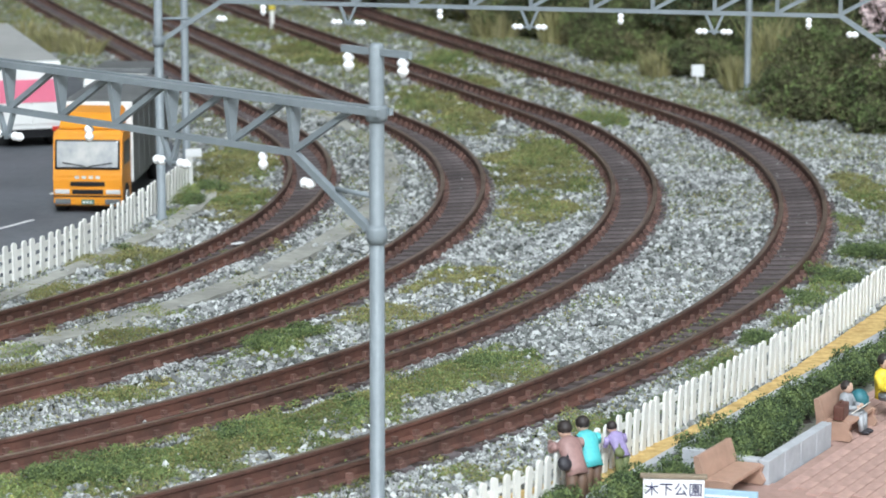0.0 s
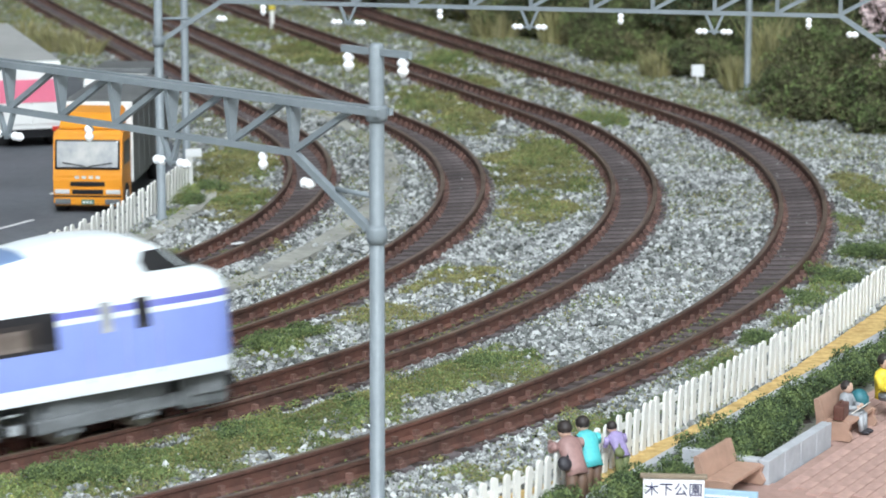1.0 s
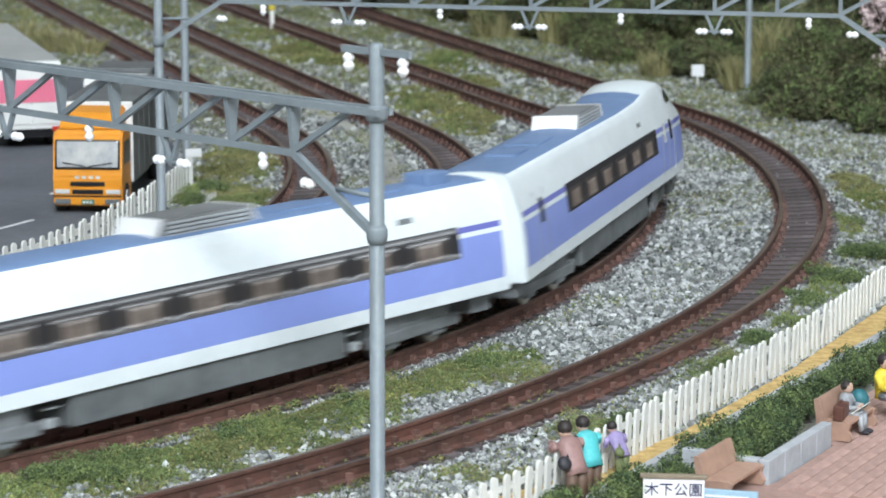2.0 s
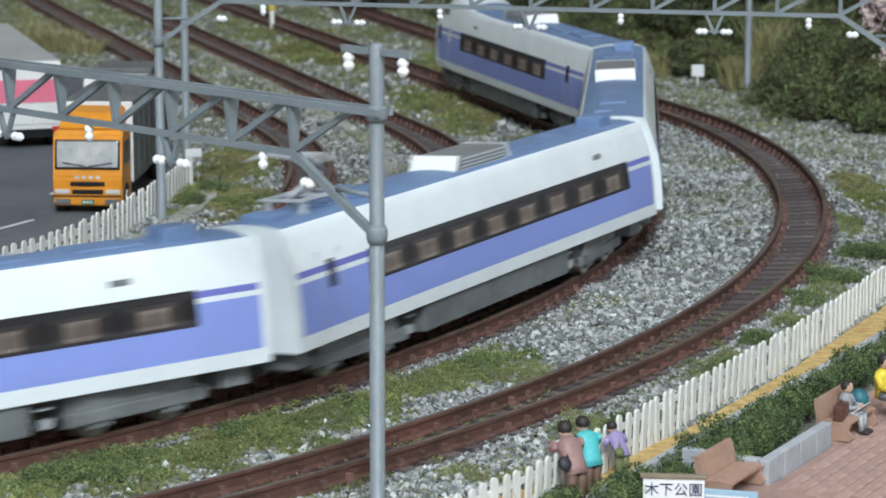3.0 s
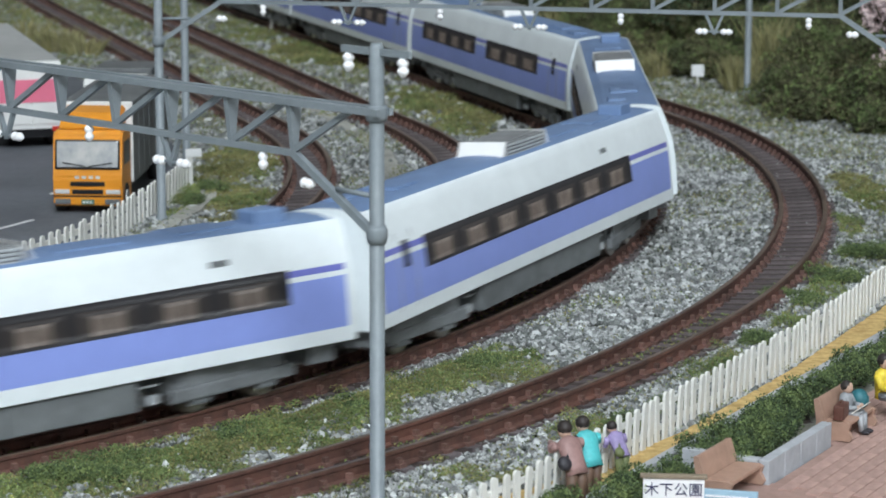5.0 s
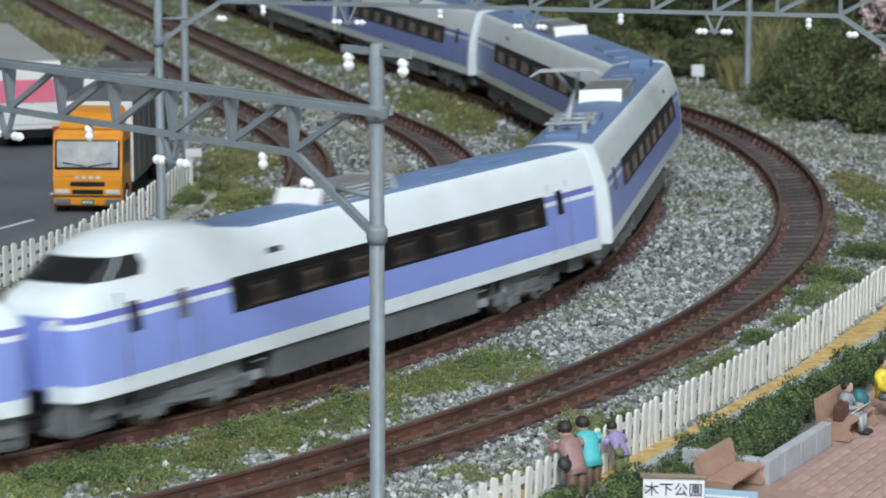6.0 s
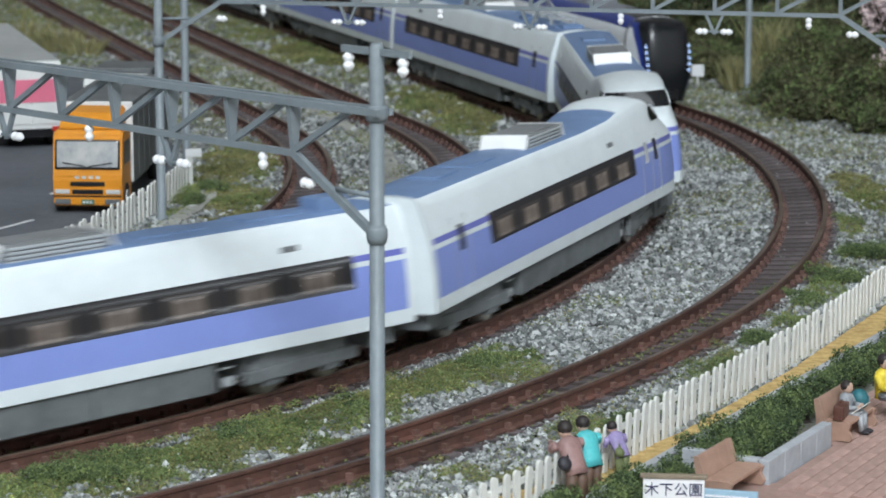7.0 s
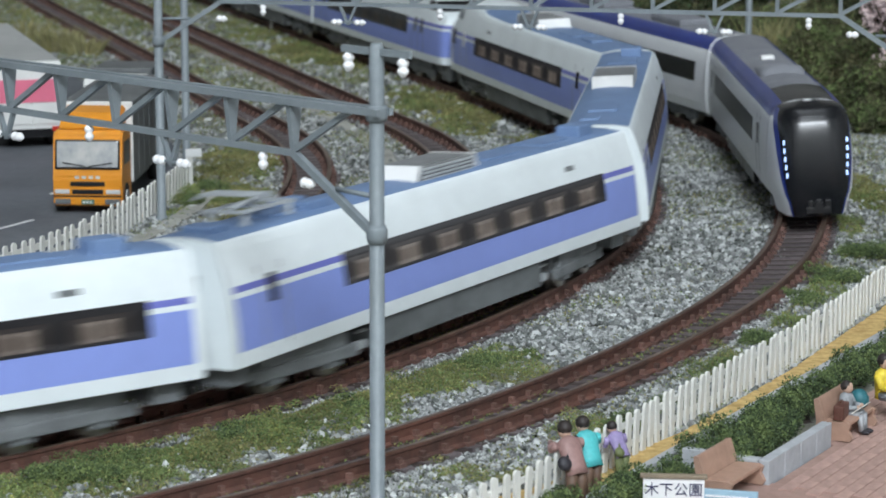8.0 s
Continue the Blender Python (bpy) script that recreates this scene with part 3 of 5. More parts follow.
    for x in (-30, 30) if not nose else ():
        bm = bmesh.new()
        box(bm, x - 11, x + 11, -5, 5, 25.2, 27.6, 0.8)
        part("roof_unit", bm, M_roofg, car, "grey roof equipment cover")
    if nose:
        bm = bmesh.new()
        box(bm, -13, -9.5, -1.6, 1.6, 25.6, 27.0, 0.4)
        part("roof_box", bm, M_acw, car, "small white roof box")
        bm = bmesh.new()
        rows = []
        for x, w, h in ((-2, 4.4, 0.2), (3, 4.9, 1.2), (9, 5.2, 2.0), (15, 5.4, 2.6), (17, 5.4, 2.5), (18.4, 5.2, 1.5), (20, 4.8, 0.1)):
            rows.append([bm.verts.new((x, w * math.cos(radians(q)), 25.5 + h * math.sin(radians(q)) ** 0.7)) for q in range(0, 181, 15)])
        for p, q in zip(rows, rows[1:]):
            for k in range(12):
                bm.faces.new((p[k], q[k], q[k + 1], p[k + 1])).smooth = True
        part("roof_cover", bm, M_roofg, car, "grey arched roof cover")
    return car, add_bogies(car)


# the long express: eight cars and then four, cabs facing at the join
EXPRESS = []
for i in range(12):
    cab = i in (0, 7, 8)
    span = {0: (-38.5, 38.5), 7: (-51.0, 38.5), 8: (-43.0, 38.5), 4: (-46.5, 53.5), 5: (-51.0, 46.0), 10: (-38.0, 55.0), 11: (-46.0, 61.0)}.get(i, (-46.0, 57.0))
    c = express_car(nose=1 if cab else 0, panto={2: 1, 6: 4, 10: -3.5}.get(i, 0), split=i == 3, band=span, snout=3.0 if i == 7 else 0.0)
    EXPRESS.append((*c, i == 7))
NEWER = [(*newer_car(nose=1 if i == 0 else 0), False) for i in range(5)]


def car_pose(line, s, back):
    """The pose of a car whose middle is at s, and its bogies' turn."""
    a, b = line.point(s - BOG, 0), line.point(s + BOG, 0)
    mid = (a + b) / 2
    h = math.atan2(b.y - a.y, b.x - a.x)
    ha, hb, hc = line.at(s - BOG)[2], line.at(s + BOG)[2], line.at(s)[3]
    roll = math.degrees(math.atan2(CANT * hc, GAUGE))
    z = mid.z + RZ
    turn = 180 if back else 0
    m = P(mid.x, mid.y, z, 0, 0, math.degrees(h)) @ pose(0, 0, 0, -roll, 0, 0) @ pose(0, 0, 0, 0, 0, turn)
    da, db = ((q - h + math.pi) % (2 * math.pi) - math.pi for q in (ha, hb))
    if back:
        da, db = db, da
    return m, math.degrees(da), math.degrees(db)


def run_train(cars, line, front, sign, gap=0.0, t_step=0.1):
    """Keys a train: front(t) is where its nose is; sign is its way along the line; gap: extra room between two coupled cabs."""
    for i, (car, bogies, back) in enumerate(cars):
        rows, ra, rb = [], [], []
        for k in range(int(8.0 / t_step) + 1):
            t = k * t_step
            s = front(t) - sign * (71.5 + i * PITCH + (gap if i > 7 else 0.0))
            m, da, db = car_pose(line, s, back != (sign < 0))
            rows.append((t, m))
            ra.append((t, P(-BOG, 0, 0, 0, 0, da)))
            rb.append((t, P(BOG, 0, 0, 0, 0, db)))
        walk(car, rows)
        walk(bogies[0], ra)
        walk(bogies[1], rb)


def motions():
    ease_t = [0, 0.9, 1.2, 1.5, 1.8, 3.0, 3.5, 4.5, 6.0, 6.2, 6.5, 7.0, 7.2, 7.5, 7.8, 8.0]
    ease_s = [12, 12, 6.0, 1.5, -0.6, -2.5, -1, -3.5, 3, 0.5, -2.6, -1, 1, 6.3, 7.0, 13.4]
    run_train(EXPRESS, LINES[2], lambda t: -129.0 + 71.5 + 220.36 * t + float(np.interp(t, ease_t, ease_s)), 1, 3.0)
    run_train(NEWER, LINES[3], lambda t: 385.0 + 194.0 * (8 - t), -1)


# ---- overhead line masts ----
HUB = Vector((-305.0, 590.5, 0))


def pole_mesh(bm, x, y, z1, r=1.0):
    turned(bm, [(r * 1.35, -1.0), (r * 1.35, 1.2), (r, 1.5), (r * 0.98, z1 - 0.6), (r * 0.7, z1)], 16, (x, y, 0))


def insulator(parent, p, axis, n=2, r=0.95):
    """White ribbed insulator: n beads along axis from p."""
    bm = bmesh.new()
    prof = [(0.3, 0.0)]
    for i in range(n):
        z = 0.25 + i * 1.05
        prof += [(0.72 * r, z), (r, z + 0.3), (r, z + 0.6), (0.72 * r, z + 0.9)]
    prof.append((0.3, 0.25 + n * 1.05 + 0.2))
    turned(bm, prof, 12)
    q = Vector(axis).to_track_quat("Z", "Y").to_matrix().to_4x4()
    return part("insulator", bm, M_insul, parent, "glossy white insulator", m=Matrix.Translation(Vector(p) * MM) @ q)


def gantry(ang, r_in, r_out, z0, z1, top, end, step, pairs, drops):
    """A lattice beam on two poles that spans the tracks outward from the hub."""
    g = thing("catenary_gantry", "grey-painted lattice gantry with white insulators over the tracks", "gantry", group="overhead line gantries")
    d = Vector((math.cos(radians(ang)), math.sin(radians(ang)), 0))
    n = Vector((-d.y, d.x, 0))
    def at(r, z, o=0.0):
        p = HUB + d * r + n * o
        return Vector((p.x, p.y, z))
    for r in (r_in, r_out):
        bm = bmesh.new()
        p = at(r, 0)
        pole_mesh(bm, p.x, p.y, top)
        turned(bm, [(1.35, z1 - 1.2), (1.45, z1 - 0.6), (1.45, z1 + 0.4), (1.3, z1 + 0.8)], 16, (p.x, p.y, 0))
        turned(bm, [(1.2, z0 - 10.2), (1.4, z0 - 9.4), (1.4, z0 - 8.4), (1.1, z0 - 7.8)], 16, (p.x, p.y, 0))
        part("pole", bm, M_steel, g)
    w = 1.15
    for o in (-w, w):
        bm = bmesh.new()
        beam(bm, at(r_in + 0.8, z1, o), at(r_out + 1.5, z1, o), 0.8, 0.9)
        part("upper_chord", bm, M_steel, g)
    bm = bmesh.new()
    rr = r_out - end
    beam(bm, at(r_in + end, z0), at(rr, z0), 0.9, 0.85)
    part("lower_chord", bm, M_steel, g)
    k = int((rr - r_in - end) / step)
    for i in range(k + 1):
        r = rr - i * step
        bm = bmesh.new()
        vs = [bm.verts.new(at(r + e * 0.4, z, o)) for e in (-1, 1) for z, o in ((z0, -0.3), (z0, 0.3), (z1 - 0.4, w), (z1 - 0.4, -w))]
        for q in ((0, 1, 2, 3), (7, 6, 5, 4), (0, 4, 5, 1), (1, 5, 6, 2), (2, 6, 7, 3), (3, 7, 4, 0)):
            bm.faces.new([vs[k2] for k2 in q])
        part("upright", bm, M_steel, g)
        bm = bmesh.new()
        beam(bm, at(r, z0 + 0.3), at(min(r + step - 1.6, r_out - 1), z1 - 0.3), 0.7, 0.8)
        part("diagonal", bm, M_steel, g)
    for r, rb in ((r_in, r_in + end), (r_out, rr)):
        s = 1 if rb > r else -1
        bm = bmesh.new()
        beam(bm, at(rb, z0), at(r + s * 0.8, z0 - 8.9), 0.9, 1.0)
        part("brace", bm, M_steel, g)
        bm = bmesh.new()
        rod(bm, at(r + s * 0.8, z0 - 4.1), at(r + s * 7.4, z0 - 3.9), 0.35, 8)
        part("brace_tie", bm, M_steel, g)
        insulator(g, at(r + s * (end - 1.3), z0 - 3.8), d, 2, 0.75)
    # hangers between the tracks, with a pair of insulators each
    for r in pairs:
        bm = bmesh.new()
        for e in (-1.9, 1.9):
            beam(bm, at(r + e, z0), at(r, z0 - 4.4), 0.55, 0.7, up=n)
        beam(bm, at(r - 1.8, z0 - 3.9), at(r + 1.8, z0 - 3.9), 0.4, 0.4)
        part("hanger", bm, M_steel, g)
        insulator(g, at(r + 1.3, z0 - 3.9), d, 2, 0.7)
        insulator(g, at(r - 1.3, z0 - 3.9), -d, 2, 0.7)
    # one insulator over each track
    for r in drops:
        bm = bmesh.new()
        rod(bm, at(r, z0), at(r, z0 - 0.8), 0.25, 6)
        part("drop_rod", bm, M_steel, g)
        insulator(g, at(r, z0 - 0.4), (0, 0, -1), 2, 0.7)
    # cross arm at the top of the outer pole
    p = at(r_out, top - 1.1)
    bm = bmesh.new()
    beam(bm, p - d * 6.2, p + d * 6.0, 0.7, 0.9)
    part("cross_arm", bm, M_steel, g)
    for e in (-5.1, 4.7):
        insulator(g, p + d * e + Vector((0, 0, -0.4)), (0, 0, -1), 2, 0.78)
    return g


gantry(-43.25, 249.0, 407.0, 47.6, 54.6, 63.4, 15.5, 12.4, (290.6, 328.5, 366.4), (273.0, 311.0, 348.2, 385.4))
gantry(-13.0, 249.0, 411.0, 49.2, 56.2, 63.4, 14.6, 12.9, (292.0, 331.6, 370.6), (273.0, 312.2, 351.0, 390.0))


def lone_mast(x, y, label):
    bm = bmesh.new()
    pole_mesh(bm, x, y, 66, 1.0)
    t = thing("catenary_mast", label, "mast", group="single masts")
    part("pole", bm, M_steel, t)
    bm = bmesh.new()
    beam(bm, (x, y, 60), (x - 16, y + 5, 62), 0.7, 0.8)
    part("cross_arm", bm, M_steel, t)
    insulator(t, (x - 15, y + 4.7, 61.5), (0, 0, -1), 2, 0.8)


lone_mast(93, 746, "slim grey mast at the edge of the dark bushes")
lone_mast(-65.5, 618, "slim grey mast beside the end of the white fence")


# ---- fences ----
def along(pts, step):
    """Places every step along a smooth line through pts."""
    dense = []
    n = len(pts)
    for i in range(n - 1):
        p0, p1, p2, p3 = (Vector(pts[max(0, min(n - 1, i + k))]) for k in (-1, 0, 1, 2))
        for j in range(40):
            t = j / 40
            dense.append(0.5 * ((2 * p1) + (p2 - p0) * t + (2 * p0 - 5 * p1 + 4 * p2 - p3) * t * t + (3 * p1 - p0 - 3 * p2 + p3) * t ** 3))
    dense.append(Vector(pts[-1]))
    out, acc = [], 0.0
    for a, b in zip(dense, dense[1:]):
        l = (b - a).length
        while acc <= l:
            q = a + (b - a) * (acc / max(l, 1e-9))
            out.append((q.x, q.y, math.atan2(b.y - a.y, b.x - a.x)))
            acc += step
        acc -= l
    return out


def picket_mesh(w, h):
    bm = bmesh.new()
    prof = [(-w / 2, -0.6), (w / 2, -0.6), (w / 2, h - 0.55), (w / 2 * 0.72, h - 0.18), (0, h), (-w / 2 * 0.72, h - 0.18), (-w / 2, h - 0.55)]
    a = [bm.verts.new((x, -0.22, z)) for x, z in prof]
    b = [bm.verts.new((x, 0.22, z)) for x, z in prof]
    bm.faces.new(a)
    bm.faces.new(b[::-1])
    for i in range(len(prof)):
        j = (i + 1) % len(prof)
        bm.faces.new((a[j], a[i], b[i], b[j]))
    return mesh_of("picket", bm, M_white)


def fence(pts, step, w, h, rails, label, bar=0.75):
    f = thing("picket_fence", label, "fence", group="white picket fences")
    pm = picket_mesh(w, h)
    rng = random.Random(5)
    spots = along(pts, step)
    for x, y, a in spots:
        part("picket", pm, None, f, m=P(x, y, rng.uniform(-0.15, 0.15), rng.uniform(-3, 3), rng.uniform(-2, 2), math.degrees(a) + rng.uniform(-3, 3)))
    for z in rails:
        bm = bmesh.new()
        for (xa, ya, aa), (xb, yb, ab) in zip(spots, spots[1:]):
            o = Vector((-math.sin(aa), math.cos(aa), 0)) * 0.55
            beam(bm, Vector((xa, ya, z)) + o, Vector((xb, yb, z)) + o, 0.5, bar)
        part("fence_rail", bm, M_white, f)


fence([(-14, 276), (1.2, 298.6), (13.4, 316.6), (25.7, 339.3), (46.2, 376.5), (58.1, 398.0), (72.1, 426.5), (83.3, 451.8), (108, 507)], 2.65, 1.3, 7.3, (2.0, 5.2), "white plastic picket fence between the track and the park")
fence([(-101, 424), (-85.2, 461.5), (-73.6, 493.6), (-66.0, 535), (-60.8, 579.0)], 3.3, 1.5, 7.9, (1.3, 3.4, 5.6), "white plastic picket fence along the asphalt road", 1.25)


# ---- flat strips ----
def ribbon(bm, pts, w, z0, z1, step=4.0, wob=0.0):
    rows = []
    rng = random.Random(3)
    for x, y, a in along(pts, step):
        o = Vector((-math.sin(a), math.cos(a), 0)) * (w / 2 * (1 + rng.uniform(-wob, wob)))
        c = Vector((x, y, 0))
        rows.append([bm.verts.new(c + o + Vector((0, 0, z))) for z in (z0, z1)] + [bm.verts.new(c - o + Vector((0, 0, z))) for z in (z1, z0)])
    for a, b in zip(rows, rows[1:]):
        for i in range(3):
            bm.faces.new((a[i], b[i], b[i + 1], a[i + 1]))
    bm.faces.new(rows[0][::-1])
    bm.faces.new(rows[-1])


TROUGH = [(-130, 350), (-75.7, 407.6), (-50.6, 443), (-32.4, 485), (-17.5, 540), (-13.1, 592), (-17, 640), (-29.3, 690), (-66, 812), (-95, 900)]
bm = bmesh.new()
ribbon(bm, TROUGH, 5.2, -1.0, 0.75, 4, 0.12)
tagged(part("cable_trough", bm, M_conc), "weathered grey concrete strip between the tracks", "trough", kind="structure")
EDGE = [(-100, 412), (-83.5, 449.5), (-64.3, 511), (-55.5, 562), (-58, 600)]
bm = bmesh.new()
ribbon(bm, EDGE, 4.0, -1.0, 0.7, 4, 0.15)
tagged(part("road_edging", bm, M_conc), "weathered grey concrete edging beside the fence", "edging", kind="structure")


def slab(name, pts, z0, z1, m, label, category):
    bm = bmesh.new()
    lo = [bm.verts.new((x, y, z0)) for x, y in pts]
    hi = [bm.verts.new((x, y, z1)) for x, y in pts]
    bm.faces.new(hi)
    for i in range(len(pts)):
        j = (i + 1) % len(pts)
        bm.faces.new((lo[i], lo[j], hi[j], hi[i]))
    return tagged(part(name, bm, m), label, category, kind="structure")


ROAD = [(-104, 415), (-87.5, 461), (-75.8, 494), (-68, 536), (-63.5, 580), (-70, 640), (-92, 720), (-128, 820), (-160, 900), (-330, 900), (-330, 415)]
slab("road", ROAD, -0.8, 0.75, M_asphalt, "dark grey asphalt road of the model town", "road")
for a, b in (((-100.5, 512), (-90.5, 532)), ((-113, 482), (-106, 497)), ((-92, 566), (-88, 590))):
    bm = bmesh.new()
    beam(bm, (*a, 0.8), (*b, 0.8), 0.9, 0.12)
    tagged(part("lane_mark", bm, M_line), "white painted dash on the asphalt", "road marking", kind="structure")

# ---- the park ----
PU, PV, PO = Vector((0.495, 0.869)), Vector((0.869, -0.495)), Vector((14.0, 328.0))


def park(u, v):
    p = PO + PU * u + PV * v
    return p.x, p.y


slab("sand_path", [park(-30, -5), park(-12, -3.2), park(12, 2.8), park(35, 5.2), park(80, 4.6), park(139, 0.6), park(190, 1), park(190, 8.6), park(-30, 8.6)], -0.8, 0.35, M_sand, "ochre sand path behind the fence", "path")
bm = bmesh.new()
for u in range(-30, 190, 8):
    box(bm, *(u + 0.12, u + 7.88), 8.4, 9.9, -0.6, 1.0, 0.15)
kb = part("kerb", bm, M_kerb, m=Matrix(((PU.x, PV.x, 0, PO.x * MM), (PU.y, PV.y, 0, PO.y * MM), (0, 0, 1, 0), (0, 0, 0, 1))))
tagged(kb, "grey stone kerb between path and hedge", "kerb", kind="structure")
PARK = Matrix(((PU.x, PV.x, 0, PO.x * MM), (PU.y, PV.y, 0, PO.y * MM), (0, 0, 1, 0), (0, 0, 0, 1)))
# a right-handed frame for things that stand in the park: x along the fence, y away from the pavement
PARKR = PARK @ Matrix.Diagonal((1, -1, 1, 1))


def planter():
    t = thing("planter_wall", "low pale grey stone wall round the hedge", "planter", PARKR)
    bm = bmesh.new()
    for a in (15.5, 21.6, 27.7, 33.8):
        box(bm, a + 0.06, a + 6.0, -27.2, -25.6, -0.5, 3.7, 0.15)
    part("long_side", bm, M_kerb, t)
    bm = bmesh.new()
    box(bm, 15.5, 17.0, -25.5, -14.0, -0.5, 3.7, 0.15)
    part("short_side", bm, M_kerb, t)


planter()


def pavement():
    base = slab("pavement", [park(-25, 20), park(17, 20), park(17, 27.5), park(40, 27.5), park(40, 21), park(170, 21), park(170, 90), park(-25, 90)], -0.8, 0.2, M_joint, "pink brick paving of the park square", "pavement")
    bm = bmesh.new()
    box(bm, -1.92, 1.92, -0.92, 0.92, 0.0, 0.4)
    me = mesh_of("paver", bm, M_brick)
    count = 0
    rest = bmesh.new()
    for j in range(0, 34):
        for i in range(0, 26):
            u, v = 16.0 + i * 4.0 + (j % 2) * 2.0, 22.2 + j * 2.0
            if u < 42.5 and v < 28.6:
                continue
            x, y = park(u, v)
            if count >= 300:
                box(rest, -1.92, 1.92, -0.92, 0.92, 0.02, 0.42, m=Matrix.Translation((x, y, 0)) @ Matrix.Rotation(math.atan2(PU.y, PU.x), 4, "Z"))
                continue
            part("paver", me, None, base, m=P(x, y, 0.02, 0, 0, math.degrees(math.atan2(PU.y, PU.x))))
            count += 1
    tagged(part("far_pavers", rest, M_brick, base), kind="stuff")


def bench(u, v, label):
    t = thing("park_bench", label, "bench", PARKR @ P(u, -v, 0.4), group="park benches")
    for e in (0.4, 11.0):
        bm = bmesh.new()
        pts = [(0.2, 0), (-4.6, 0), (-4.9, 0.6), (-4.3, 1.6), (-4.6, 2.6), (-3.9, 2.9), (-0.6, 2.7), (0.5, 5.9), (1.2, 5.8), (0.7, 2.6), (0.9, 0.8)]
        a = [bm.verts.new((e - 0.4, y, z)) for y, z in pts]
        b = [bm.verts.new((e + 0.4, y, z)) for y, z in pts]
        bm.faces.new(a)
        bm.faces.new(b[::-1])
        for i in range(len(pts)):
            j = (i + 1) % len(pts)
            bm.faces.new((a[j], a[i], b[i], b[j]))
        part("end_panel", bm, M_bench, t)
    bm = bmesh.new()
    box(bm, 0.75, 10.65, -4.4, -0.6, 2.3, 2.95, 0.2)
    part("seat", bm, M_bench, t)
    bm = bmesh.new()
    box(bm, 0.75, 10.65, -0.35, 0.35, -1.7, 1.75, 0.2, m=Matrix.Translation((0, 0.25, 4.3)) @ Matrix.Rotation(-0.33, 4, "X"))
    part("backrest", bm, M_bench, t)


bench(42.0, 24.6, "brown-pink plastic park bench with a seated figurine")
bench(4.0, 22.0, "empty brown-pink plastic park bench by the planter")


# ---- figurines: plain painted shapes ----
def blob(bm, c, r, mi, seg=10):
    m = Matrix.Translation(c) @ Matrix.Diagonal((*r, 1)) if not isinstance(r, (int, float)) else Matrix.Translation(c) @ Matrix.Diagonal((r, r, r, 1))
    ret = bmesh.ops.create_uvsphere(bm, u_segments=seg, v_segments=8, radius=1, matrix=m)
    for v in ret["verts"]:
        for f in v.link_faces:
            f.material_index, f.smooth = mi, True


def paintm(name, col):
    return mat(name, col, 0.55, 0, 0.3, 300, 0.15)


F_hair, F_skin = paintm("dark_hair_paint", (0.03, 0.022, 0.02)), paintm("flesh_paint", (0.62, 0.42, 0.32))
F_mauve, F_brown = paintm("mauve_paint", (0.36, 0.215, 0.20)), paintm("brown_paint", (0.16, 0.095, 0.065))
F_cyan, F_purple = paintm("cyan_paint", (0.10, 0.58, 0.60)), paintm("purple_paint", (0.38, 0.31, 0.56))
F_olive, F_grey = paintm("olive_paint", (0.17, 0.20, 0.08)), paintm("grey_paint", (0.36, 0.38, 0.40))
F_yellow, F_teal = paintm("yellow_paint", (0.85, 0.66, 0.06)), paintm("teal_paint", (0.03, 0.17, 0.20))
F_dark, F_paper = paintm("dark_paint", (0.03, 0.028, 0.035)), paintm("paper_paint", (0.85, 0.83, 0.76))
F_case = paintm("brown_case_paint", (0.13, 0.05, 0.035))


def figurine_standing(m, top, legs, hgt, label, lean=14, bag=None, arm=0.0, skirt=0.0):
    bm = bmesh.new()
    k = hgt / 11.0
    for sx in (-0.75, 0.75):
        rod(bm, (sx * 0.9, 0, 0), (sx, 0.1, 4.9), 0.62, 10, 0.85, mi=1)
        blob(bm, (sx * 0.9, 0.4, 0.25), (0.6, 1.0, 0.4), 4)
    R = Matrix.Translation((0, 0, 4.6)) @ Matrix.Rotation(radians(-lean), 4, "X")
    turn = [(1.55 + skirt, -0.6), (1.5, 0.8), (1.55, 2.0), (1.75, 3.2), (1.6, 4.0), (0.7, 4.6)]
    b2 = bmesh.new()
    turned(b2, turn, 14, mi=0)
    for v in b2.verts:
        v.co.y *= 0.68
    for sx in (-1, 1):
        rod(b2, (sx * 1.75, 0, 3.7), (sx * 2.3, 0.8, 1.9 + arm), 0.62, 8, 0.5, mi=0)
        rod(b2, (sx * 2.3, 0.8, 1.9 + arm), (sx * 1.1, 2.3, 2.3 + arm * 1.6), 0.5, 8, 0.42, mi=0)
        blob(b2, (sx * 1.05, 2.4, 2.35 + arm * 1.6), 0.42, 2, 8)
    blob(b2, (0, 0.15, 5.45), (0.92, 1.0, 1.1), 2)
    blob(b2, (0, -0.12, 5.7), (1.02, 1.02, 1.02), 3)
    if bag:
        blob(b2, bag, (1.0, 0.7, 1.0), 5)
        beam(b2, (bag[0], bag[1], bag[2]), (-bag[0] * 0.55, -0.6, 4.3), 0.28, 0.4, mi=5)
    b2.transform(R)
    tmp = bpy.data.meshes.new("tmp")
    b2.to_mesh(tmp)
    b2.free()
    bm.from_mesh(tmp)
    bpy.data.meshes.remove(tmp)
    bmesh.ops.scale(bm, vec=(k, k, k), verts=bm.verts)
    ob = part("figurine", bm, [top, legs, F_skin, F_hair, F_dark, F_dark if bag is None or bag[2] > 0.5 else F_olive])
    ob.matrix_basis = m
    return tagged(ob, label, "figurine", group="painted figurines")


